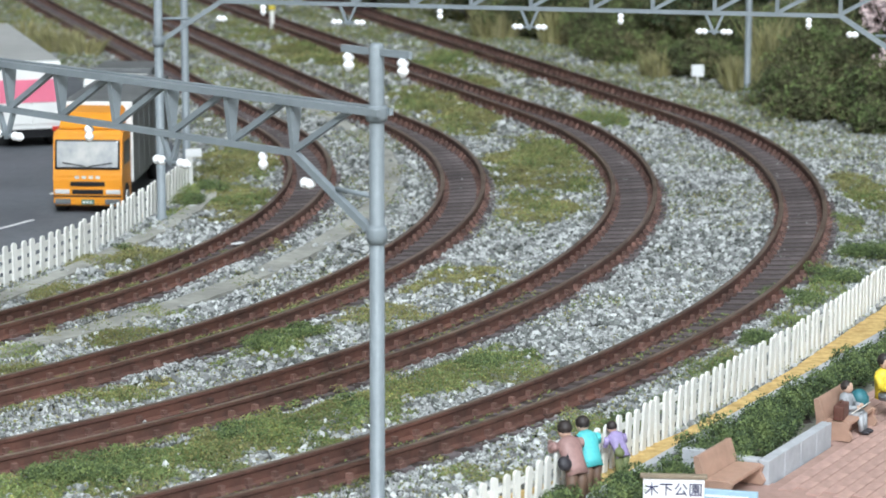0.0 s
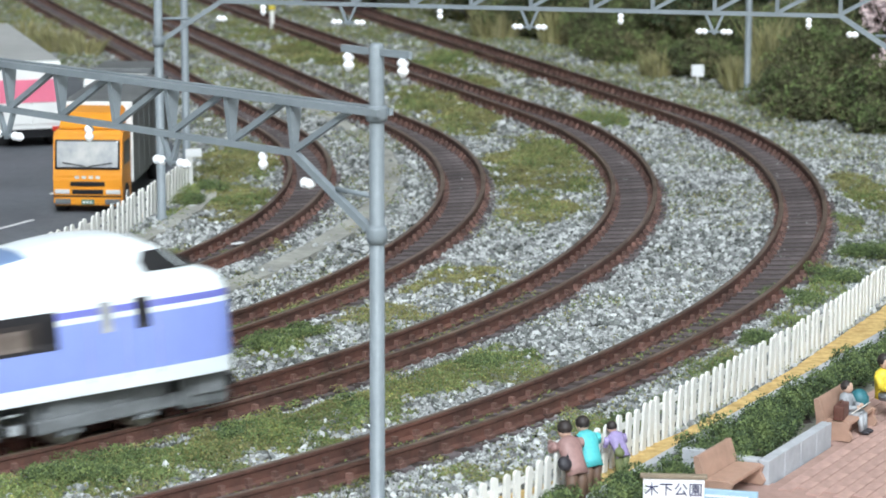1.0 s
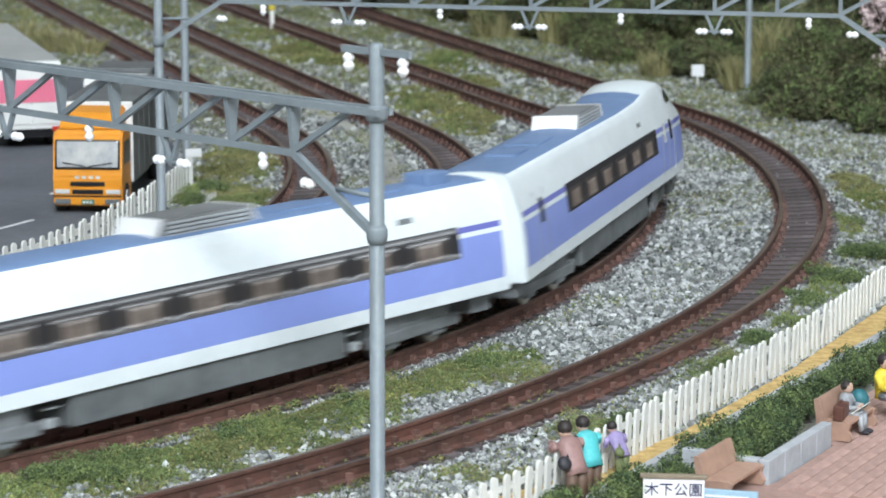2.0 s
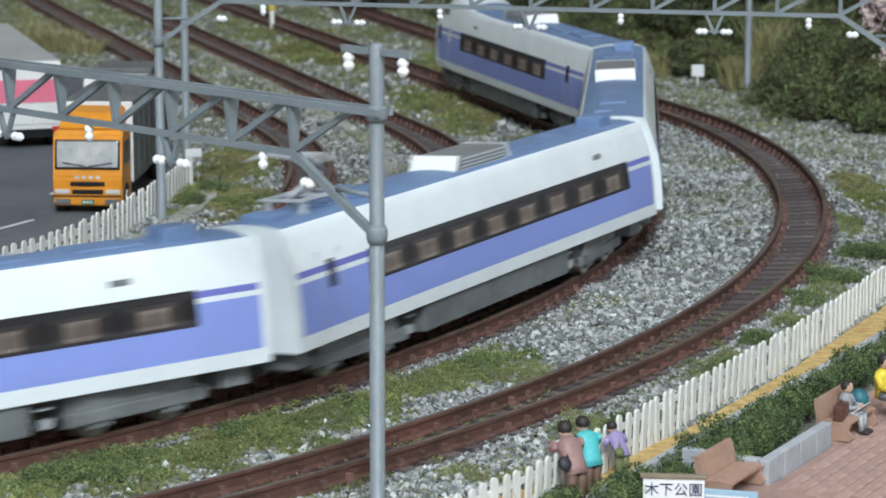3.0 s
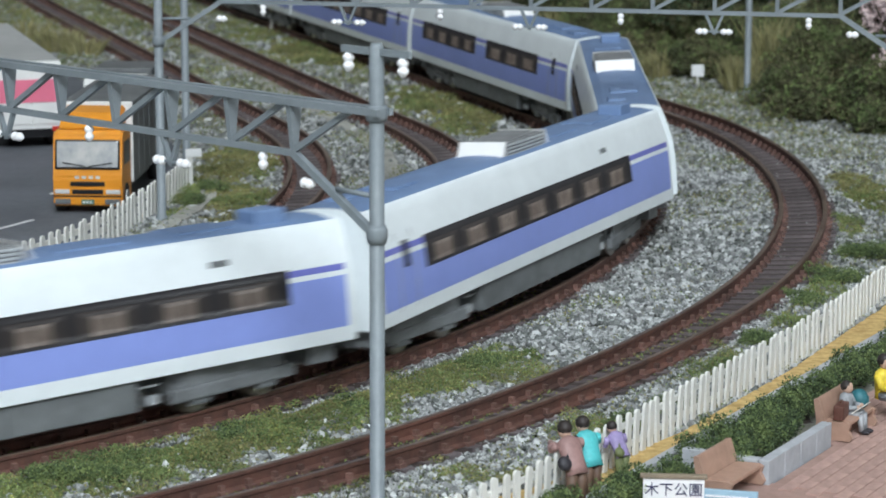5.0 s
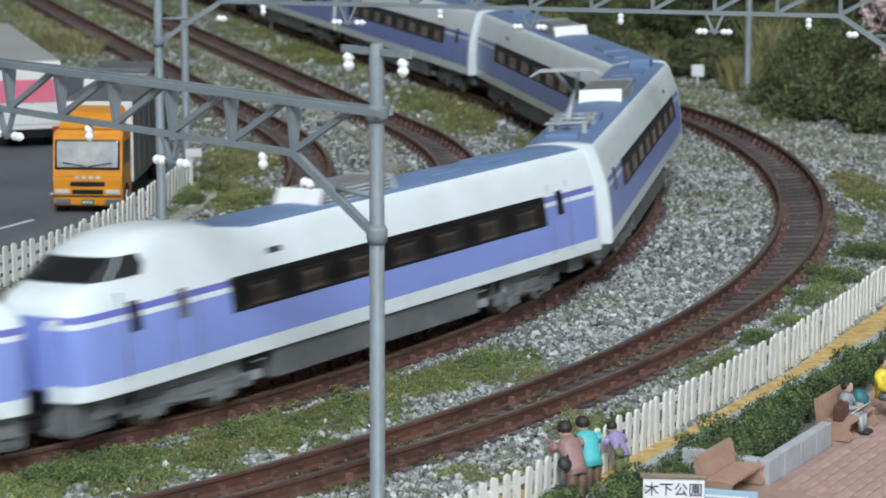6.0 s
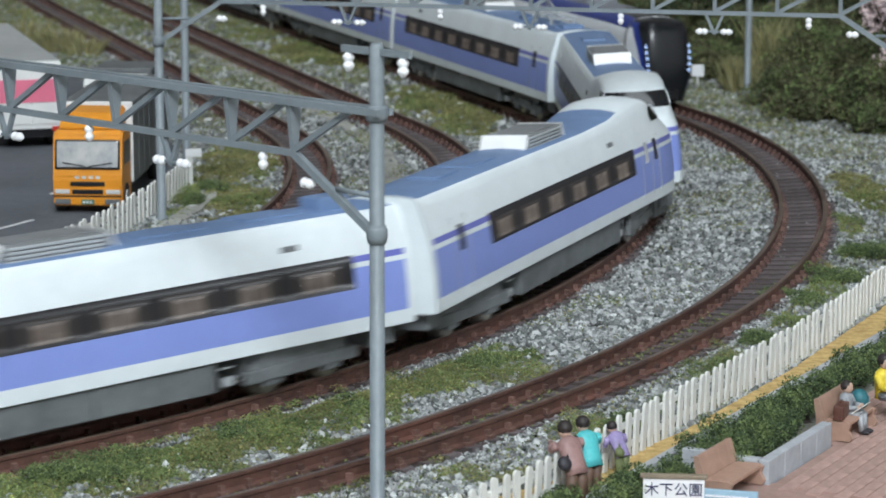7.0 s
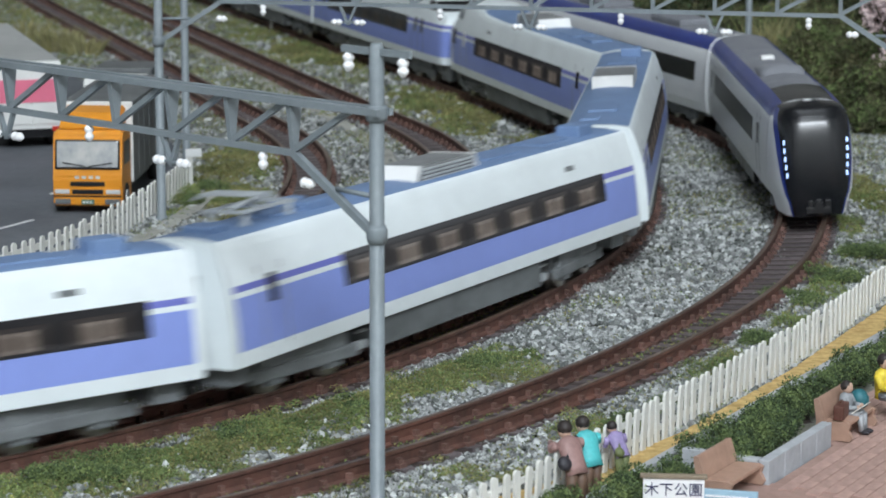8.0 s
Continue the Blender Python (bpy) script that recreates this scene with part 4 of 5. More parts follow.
# backs to the square, faces to the track
AWAY = math.degrees(math.atan2(PU.y, PU.x))
figurine_standing(P(18.1, 318.4, 0.2, 0, 0, AWAY - 28), F_mauve, F_brown, 11.6, "painted figurine in a mauve coat leaning on the fence", 30, (-1.9, -0.6, 1.0), 1.4)
figurine_standing(P(20.5, 323.0, 0.2, 0, 0, AWAY - 30), F_cyan, F_brown, 11.0, "painted figurine in a cyan top leaning on the fence", 28, None, 1.0)
figurine_standing(P(25.2, 331.2, 0.2, 0, 0, AWAY - 26), F_purple, F_olive, 8.4, "small painted figurine in purple with an olive bag", 36, (-1.2, -1.0, 0.2), 0.6)


def figurine_seated(m, top, legs, label, paper=False, size=0.86):
    bm = bmesh.new()
    turned(bm, [(1.45, 0), (1.5, 1.2), (1.7, 2.9), (1.5, 3.7), (0.6, 4.2)], 14, (0, 0, 2.7), mi=0)
    for v in bm.verts:
        v.co.y *= 0.7
    for sx in (-0.8, 0.8):
        rod(bm, (sx, 0.2, 3.2), (sx, 3.0, 3.3), 0.78, 10, 0.65, mi=1)
        rod(bm, (sx, 3.0, 3.4), (sx, 3.3, 0.4), 0.62, 10, 0.5, mi=1)
        blob(bm, (sx, 3.9, 0.3), (0.5, 1.05, 0.4), 4)
        rod(bm, (sx * 2.0, 0, 6.1), (sx * 2.3, 0.9, 4.4), 0.55, 8, 0.48, mi=0)
        rod(bm, (sx * 2.3, 0.9, 4.4), (sx * 1.2, 2.4, 4.6), 0.48, 8, 0.38, mi=0)
        blob(bm, (sx * 1.15, 2.5, 4.6), 0.4, 2, 8)
    blob(bm, (0, 0.2, 7.7), (0.9, 1.0, 1.1), 2)
    blob(bm, (0, -0.05, 7.95), (1.0, 1.05, 1.0), 3)
    if paper:
        box(bm, -1.8, 1.8, -0.08, 0.08, -1.3, 1.3, mi=5, m=Matrix.Translation((0.2, 2.8, 4.4)) @ Matrix.Rotation(radians(-52), 4, "X"))
    bmesh.ops.scale(bm, vec=(size, size, size), verts=bm.verts)
    ob = part("figurine", bm, [top, legs, F_skin, F_hair, F_dark, F_paper])
    ob.matrix_basis = m
    return tagged(ob, label, "figurine", group="painted figurines")


figurine_seated(PARKR @ P(47.6, -26.4, 0.6, 0, 0, 180), F_grey, F_grey, "painted seated figurine in grey reading a white paper", True)
figurine_seated(PARKR @ P(58.0, -28.6, 0.6, 0, 0, 165), F_yellow, F_grey, "painted seated figurine in a yellow jacket", size=1.12)
bm = bmesh.new()
box(bm, -2.0, 2.0, -0.8, 0.8, 0, 2.2, 0.3)
beam(bm, (-0.6, 0, 2.5), (0.6, 0, 2.5), 0.3, 0.3)
ob = part("briefcase", bm, F_case, m=PARKR @ P(44.0, -27.0, 3.4, 0, 0, 8))
tagged(ob, "dark brown miniature briefcase lying on the bench", "briefcase")
bm = bmesh.new()
turned(bm, [(0.9, 0), (1.5, 0.6), (1.5, 1.6), (1.0, 2.4), (0.5, 2.7)], 14)
ob = part("shoulder_bag", bm, F_teal, m=PARKR @ P(51.6, -27.0, 3.4))
tagged(ob, "round dark teal miniature bag standing on the bench", "bag")


# ---- signs ----
def text_part(body, size, m, mt, parent, name="lettering"):
    c = bpy.data.curves.new(name, "FONT")
    c.body, c.size, c.align_x, c.align_y, c.extrude = body, size * MM, "CENTER", "CENTER", 0.00006
    tmp = new("tmp_text", c)
    dg = bpy.context.evaluated_depsgraph_get()
    me = bpy.data.meshes.new_from_object(tmp.evaluated_get(dg))
    bpy.data.objects.remove(tmp)
    me.materials.clear()
    me.materials.append(mt)
    ob = new(name, me)
    ob.parent, ob.matrix_basis = parent, m
    return ob


M_signw = mat("sign_white", (0.86, 0.87, 0.88), 0.4, 0, 0.06, 100)
M_ink = mat("dark_blue_ink", (0.03, 0.035, 0.10), 0.5, 0, 0.1, 200)
M_signb = mat("pale_blue_board", (0.36, 0.55, 0.68), 0.4, 0, 0.2, 200)
M_wood = mat("sign_wood", (0.30, 0.24, 0.17), 0.7, 0, 0.4, 200, 0.3)


def park_sign():
    t = thing("park_sign", "white park name board with dark blue letters in a wooden frame", "sign", P(31.0, 316.2, 0.3, 0, 0, -4))
    bm = bmesh.new()
    box(bm, -4.1, 4.1, -0.3, 0.3, -0.4, 4.3, 0.1)
    part("board", bm, M_signw, t)
    bm = bmesh.new()
    box(bm, -4.5, 4.5, -0.55, 0.55, 4.35, 4.9, 0.15)
    part("top_rail", bm, M_wood, t)
    text_part("木下公園", 1.95, P(0, -0.36, 2.75, 90, 0, 0), M_ink, t)


park_sign()


def info_board():
    t = thing("information_board", "pale blue low information board on the paving", "sign", P(38.4, 315.2, 0.3, 0, 0, -14))
    bm = bmesh.new()
    box(bm, -3.8, 3.8, -0.25, 0.25, -0.3, 3.0, 0.1)
    b = part("board", bm, M_signb, t)
    for i in range(2):
        bm = bmesh.new()
        box(bm, -3.2, 2.6 - i, -0.31, -0.25, 2.0 - i * 0.7, 2.25 - i * 0.7)
        part("text_bar", bm, M_signw, b)


info_board()


def small_sign(x, y, h, w, label, m=M_signw, ang=0):
    t = thing("trackside_sign", label, "sign", P(x, y, 0, 0, 0, ang), group="small trackside signs")
    bm = bmesh.new()
    rod(bm, (0, 0.4, -0.6), (0, 0.4, h - 0.3), 0.45, 8)
    part("post", bm, M_white, t)
    bm = bmesh.new()
    box(bm, -w / 2, w / 2, -0.3, 0.3, h - w * 0.95, h, 0.25)
    part("plate", bm, m, t)


small_sign(80.5, 772, 8.2, 4.0, "small blank white square sign on a thin post")
t = thing("fence_end_post", "blank white board on a stout white post ending the fence", "post", P(-60.9, 580.0, 0, 0, 0, 8))
bm = bmesh.new()
box(bm, -0.85, 0.85, -0.7, 0.7, -0.6, 8.6, 0.2)
part("post", bm, M_white, t)
bm = bmesh.new()
box(bm, -0.9, 3.0, -0.9, 0.5, 7.6, 9.5, 0.25)
part("board", bm, M_signw, t)
t = thing("trackside_post", "slim white trackside post with a yellow top", "post")
bm = bmesh.new()
rod(bm, (-67, 955, -0.6), (-67, 955, 8.2), 0.95, 10)
part("shaft", bm, M_white, t)
bm = bmesh.new()
turned(bm, [(1.2, 8.2), (1.3, 8.6), (1.3, 9.4), (0.9, 9.9)], 10, (-67, 955, 0))
part("cap", bm, F_yellow, t, "yellow cap")

for x, y, l, w, ang in ((-42.8, 503.2, 3.6, 1.4, 60), (-40.5, 483.0, 1.6, 0.8, -25), (6.1, 415.1, 1.5, 0.8, 20)):
    bm = bmesh.new()
    box(bm, -l / 2, l / 2, -w / 2, w / 2, 0, 0.25, 0.08)
    ob = part("white_chip", bm, M_signw, m=P(x, y, 1.0, 0, 4, ang))
    tagged(ob, "small white scrap lying on the ballast by the track", "scrap", group="white scraps")

# ---- lorries ----
M_orange = mat("orange_lorry_paint", (0.78, 0.30, 0.02), 0.35, 0, 0.12, 80, coat=0.3)
M_lgrey = mat("dark_grey_container", (0.13, 0.14, 0.145), 0.5, 0, 0.2, 60, 0.1)
M_lwhite = mat("lorry_white", (0.80, 0.80, 0.78), 0.4, 0, 0.1, 60)
M_pinkp = mat("lorry_pink_stripe", (0.80, 0.20, 0.30), 0.4, 0, 0.1, 60)
# windscreen glass: the pale patchy reflection is put into its colour
M_screen = mat("lorry_screen_reflection", (0.30, 0.32, 0.34), 0.08, 0, 0.5, 120, col2=(0.52, 0.52, 0.5), coat=0.6)
M_tyre = mat("tyre_rubber", (0.02, 0.02, 0.022), 0.8, 0, 0.2, 200)
M_redl = mat("red_lamp", (0.55, 0.03, 0.02), 0.3, 0, 0.1, 100)
M_chrome = mat("pale_lamp", (0.70, 0.70, 0.68), 0.2, 0.2, 0.1, 100)


def lorry(m, cab_m, box_front, box_side, length, hgt, label, deflector=True):
    """A lorry that faces -y in its own space, its bumper at y = 0."""
    t = thing("lorry", label, "lorry", m, group="parked lorries")
    W = 8.1
    bm = bmesh.new()
    pts = [(0.3, 1.6), (0.0, 2.4), (0.0, 7.4), (1.3, 15.6), (2.2, 16.6), (12.5, 16.6), (12.5, 1.6)]
    a = [bm.verts.new((-W + 0.1, y, z)) for y, z in pts]
    b = [bm.verts.new((W - 0.1, y, z)) for y, z in pts]
    bm.faces.new(a)
    bm.faces.new(b[::-1])
    for i in range(len(pts)):
        j = (i + 1) % len(pts)
        bm.faces.new((a[j], a[i], b[i], b[j]))
    bmesh.ops.bevel(bm, geom=bm.edges[:], offset=0.45, segments=2, affect="EDGES")
    cab = part("cab", bm, cab_m, t, m=Matrix.Diagonal((0.97, 1, 1.12, 1)))
    bm = bmesh.new()
    tilt = Matrix.Translation((0, 0.72, 12.0)) @ Matrix.Rotation(radians(-9.0), 4, "X")
    box(bm, -7.5, 7.5, -0.12, 0.1, -3.0, 2.9, 0.25, m=tilt)
    part("screen_seal", bm, M_black, cab, "black rubber windscreen seal")
    bm = bmesh.new()
    box(bm, -7.1, 7.1, -0.26, 0.1, -2.7, 2.6, 0.25, m=tilt)
    part("windscreen", bm, M_screen, cab, "windscreen with a pale reflection painted in")
    bm = bmesh.new()
    for e in (-1, 1):
        beam(bm, tilt @ Vector((e * 0.4, -0.35, -2.4)), tilt @ Vector((e * 5.8, -0.35, -1.7)), 0.2, 0.2)
    beam(bm, tilt @ Vector((-7.2, -0.25, -2.75)), tilt @ Vector((7.2, -0.25, -2.75)), 0.3, 0.35)
    part("wiper", bm, M_black, cab)
    bm = bmesh.new()
    box(bm, -W + 0.2, W - 0.2, -0.18, 0.1, 3.55, 3.8)
    part("bumper_gap", bm, M_black, cab)
    for e in (-1, 1):
        bm = bmesh.new()
        box(bm, *sorted((e * (W - 0.25), e * (W + 0.02))), 3.2, 10.5, 9.6, 14.2, 0.1)
        part("side_window", bm, M_glass, cab)
    for z, w in ((6.2, 4.0), (4.6, 3.6)):
        bm = bmesh.new()
        box(bm, -w, w, -0.25, 0.2, z - 0.5, z + 0.4, 0.1)
        part("grille", bm, M_black, cab)
    for i in range(4):
        bm = bmesh.new()
        box(bm, -2.9 + i * 1.6, -1.9 + i * 1.6, -0.12, 0.1, 7.15, 7.75)
        part("badge_bar", bm, M_chrome, cab)
    for e in (-1, 1):
        bm = bmesh.new()
        box(bm, *sorted((e * 4.2, e * 7.6)), -0.25, 0.2, 4.1, 5.0, 0.2)
        part("headlamp", bm, M_chrome, cab)
        bm = bmesh.new()
        box(bm, *sorted((e * 4.0, e * 7.6)), -0.3, 0.15, 2.0, 3.1, 0.15)
        part("bumper_vent", bm, M_lgrey, cab)
    bm = bmesh.new()
    box(bm, -1.5, 1.5, -0.4, 0.0, 2.0, 3.0, 0.1)
    part("number_plate", bm, mat("plate_green", (0.05, 0.16, 0.12), 0.5), cab)
    bm = bmesh.new()
    for i in range(3):
        box(bm, -1.1 + i * 0.8, -0.6 + i * 0.8, -0.45, -0.38, 2.3, 2.7)
    part("plate_bars", bm, M_lwhite, cab)
    if deflector:
        bm = bmesh.new()
        pts = [(2.6, 16.7), (6.5, 19.6), (12.4, 20.6), (12.4, 16.7)]
        a = [bm.verts.new((-7.0, y, z)) for y, z in pts]
        b = [bm.verts.new((7.0, y, z)) for y, z in pts]
        bm.faces.new(a)
        bm.faces.new(b[::-1])
        for i in range(4):
            j = (i + 1) % 4
            bm.faces.new((a[j], a[i], b[i], b[j]))
        bmesh.ops.bevel(bm, geom=bm.edges[:], offset=0.4, segments=2, affect="EDGES")
        part("roof_deflector", bm, cab_m, cab)
    bm = bmesh.new()
    box(bm, -W, W, 13.6, length, 5.2, hgt, 0.35)
    bx = part("container", bm, box_side, t)
    bm = bmesh.new()
    box(bm, -W - 0.05, W + 0.05, 13.3, 13.9, 5.2, hgt + 0.1, 0.3)
    part("front_frame", bm, box_front, bx, "pale front frame of the container")
    bm = bmesh.new()
    n = int(length / 9)
    for i in range(1, n):
        y = 13.6 + (length - 13.6) * i / n
        box(bm, -W - 0.12, W + 0.12, y - 0.2, y + 0.2, 5.6, hgt - 0.4)
    part("side_ribs", bm, box_side, bx)
    bm = bmesh.new()
    box(bm, -6, 6, 8, length - 1, 3.0, 5.1)
    part("chassis", bm, M_black, t)
    for y in (5.5, length - 15, length - 8):
        for e in (-1, 1):
            bm = bmesh.new()
            rod(bm, (e * 5.4, y, 3.2), (e * 7.9, y, 3.2), 3.2, 18)
            w = part("wheel", bm, M_tyre, t)
            bm = bmesh.new()
            rod(bm, (e * 7.8, y, 3.2), (e * 8.1, y, 3.2), 1.7, 14)
            part("hub", bm, M_chrome, w)
    return t, bx


lorry(P(-79.4, 539.5, 0.75, 0, 0, -2.5), M_orange, M_lwhite, M_lgrey, 66, 23.6, "orange cab-over model lorry with a grey box, parked on asphalt")
lorry(P(-87.0, 638, 0.75, 0, 0, -4), M_lwhite, M_lgrey, M_lgrey, 31, 19.8, "dark grey model box lorry parked behind the orange one", False)
t, bx = lorry(P(-143.6, 750.0, 0.75, 0, 0, 197.5), M_lwhite, M_lwhite, M_lwhite, 118, 23.0, "white and pink model lorry seen from behind", False)
bm = bmesh.new()
box(bm, -8.2, 8.2, 22, 118.45, 12.4, 18.4)
part("pink_stripe", bm, M_pinkp, bx, "pink stripe round the box")
for e in (-1, 1):
    bm = bmesh.new()
    box(bm, *sorted((e * 5.4, e * 7.7)), 117.6, 118.4, 4.6, 5.9, 0.2)
    part("tail_lamp", bm, M_redl, bx, "red tail lamp")
for e in (-1, 1):
    bm = bmesh.new()
    box(bm, e * 3.95 - 3.7, e * 3.95 + 3.7, 118.0, 118.3, 6.6, 22.4, 0.1)
    part("rear_door", bm, M_lwhite, bx)
bm = bmesh.new()
box(bm, -7.9, 7.9, 15, 117, 22.9, 23.3, 0.1)
part("roof_sheet", bm, mat("lorry_roof_grey", (0.42, 0.43, 0.42), 0.6, 0, 0.15, 60), bx, "plain grey roof sheet")
pavement()

# ---- ballast, grass and bushes ----
RNG = np.random.default_rng(7)


def vnoise(x, y, scale, seed):
    """Smooth value noise in -1..1."""
    r = np.random.default_rng(seed).uniform(-1, 1, (64, 64))
    u, v = x / scale, y / scale
    i, j = np.floor(u).astype(int), np.floor(v).astype(int)
    fu, fv = u - i, v - j
    fu, fv = fu * fu * (3 - 2 * fu), fv * fv * (3 - 2 * fv)
    g = lambda a, b: r[a % 64, b % 64]
    return (g(i, j) * (1 - fu) + g(i + 1, j) * fu) * (1 - fv) + (g(i, j + 1) * (1 - fu) + g(i + 1, j + 1) * fu) * fv


def track_gap(x, y):
    """Distance to the nearest track centre, mm."""
    best = np.full(x.shape, 1e9)
    for ln in LINES:
        s0, n, kind, px, py, h = ln.seg[0]
        ox, oy = px - ln.R * math.sin(h), py + ln.R * math.cos(h)
        th = np.arctan2(y - oy, x - ox)
        a = h - math.pi / 2
        b = a + n / ln.R
        d = np.where((th >= a) & (th <= b), np.abs(np.hypot(x - ox, y - oy) - ln.R), 1e9)
        for s, ahead in ((0.0, -1), (n, 1)):
            qx, qy, qh, _ = ln.at(s + 1e-6)
            along_ = ((x - qx) * math.cos(qh) + (y - qy) * math.sin(qh)) * ahead
            across = np.abs((x - qx) * math.sin(qh) - (y - qy) * math.cos(qh))
            d = np.minimum(d, np.where(along_ >= -1, across, 1e9))
        best = np.minimum(best, d)
    return best


def inside(x, y, poly):
    ins = np.zeros(x.shape, bool)
    for (x0, y0), (x1, y1) in zip(poly, poly[1:] + poly[:1]):
        c = (y0 > y) != (y1 > y)
        ins ^= c & (x < (x1 - x0) * (y - y0) / ((y1 - y0) or 1e-9) + x0)
    return ins


PARKLAND = [park(-40, -5), park(-12, -3.2), park(12, 2.8), park(35, 5.2), park(80, 4.6), park(139, 0.6), park(190, 1), park(190, 120), park(-40, 120)]
GREEN = [(-58, 329, 10, 14), (-47, 336, 12, 15), (-36, 346, 12, 13), (-26, 356, 11, 13), (-15, 369, 10, 12), (-3, 386, 9, 10), (8, 399, 10, 13), (-32, 415, 13, 16), (-1, 842, 12, 26), (101, 560, 6, 18), (-60, 567, 5, 24), (29, 635, 9, 26), (70, 459, 9, 11), (21, 359, 8, 7), (-47, 896, 12, 29), (-56, 437, 9, 9), (60, 436, 8, 8), (40, 394, 7, 6), (-70, 330, 10, 8), (-52, 378, 4.4, 5.2), (-73, 410, 3.8, 6), (89, 532, 3.7, 13.6), (28, 383, 3.5, 4.2), (-71, 945, 11, 21), (9, 868, 12, 18), (45, 700, 9.7, 11.7)]
OLIVE = [(-17, 438, 13, 13), (0, 469, 13, 14), (25, 614, 15, 50), (21, 549, 10, 14), (-3, 744, 15, 34), (-52, 612, 11, 45), (-46, 556, 8, 22), (-61, 488, 14, 13), (-74, 457, 11, 10), (-51, 382, 10, 8), (-50, 878, 13, 41), (-58, 419, 10, 7), (45, 407, 10, 7), (7, 331, 7, 6), (6, 700, 11, 32), (-70, 392, 9, 7), (-40, 500, 7, 10), (-72, 423, 5.9, 8.6), (-64, 432, 5, 8), (-58, 444, 5, 6.6), (-58, 382, 5.3, 6.3), (-53, 465, 5.4, 6.2), (-47, 500, 4.6, 6), (101, 577, 6, 28), (75, 481, 3.3, 7.8), (-36, 849, 12, 24), (10, 786, 11, 18)]


def cover(x, y, blobs, seed):
    v = np.full(x.shape, -9.0)
    for cx, cy, rx, ry in blobs:
        v = np.maximum(v, 1 - ((x - cx) / rx) ** 2 - ((y - cy) / ry) ** 2)
    return v + 0.7 * vnoise(x, y, 8.0, seed) + 0.55 * vnoise(x, y, 2.8, seed + 1)


def mesh_np(name, verts, faces, mats, mi=None):
    """A mesh from arrays, in millimetres."""
    me = bpy.data.meshes.new(name)
    me.from_pydata((verts * MM).tolist(), [], faces.tolist())
    for m in mats:
        me.materials.append(m)
    if mi is not None:
        me.polygons.foreach_set("material_index", np.asarray(mi, dtype=np.int32))
    me.update()
    return me


def spins(n, tilt=None):
    """n random rotations."""
    q = RNG.normal(size=(n, 4))
    q /= np.linalg.norm(q, axis=1)[:, None]
    w, x, y, z = q.T
    return np.stack([np.stack([1 - 2 * (y * y + z * z), 2 * (x * y - z * w), 2 * (x * z + y * w)], 1), np.stack([2 * (x * y + z * w), 1 - 2 * (x * x + z * z), 2 * (y * z - x * w)], 1), np.stack([2 * (x * z - y * w), 2 * (y * z + x * w), 1 - 2 * (x * x + y * y)], 1)], 1)


def wedge(n_per, y0, y1, margin):
    """Points spread over the sector of the layout that lies open to view."""
    y = np.sqrt(RNG.uniform(y0 * y0, y1 * y1, n_per))
    return RNG.uniform(-1, 1, n_per) * (0.19 * y + margin), y


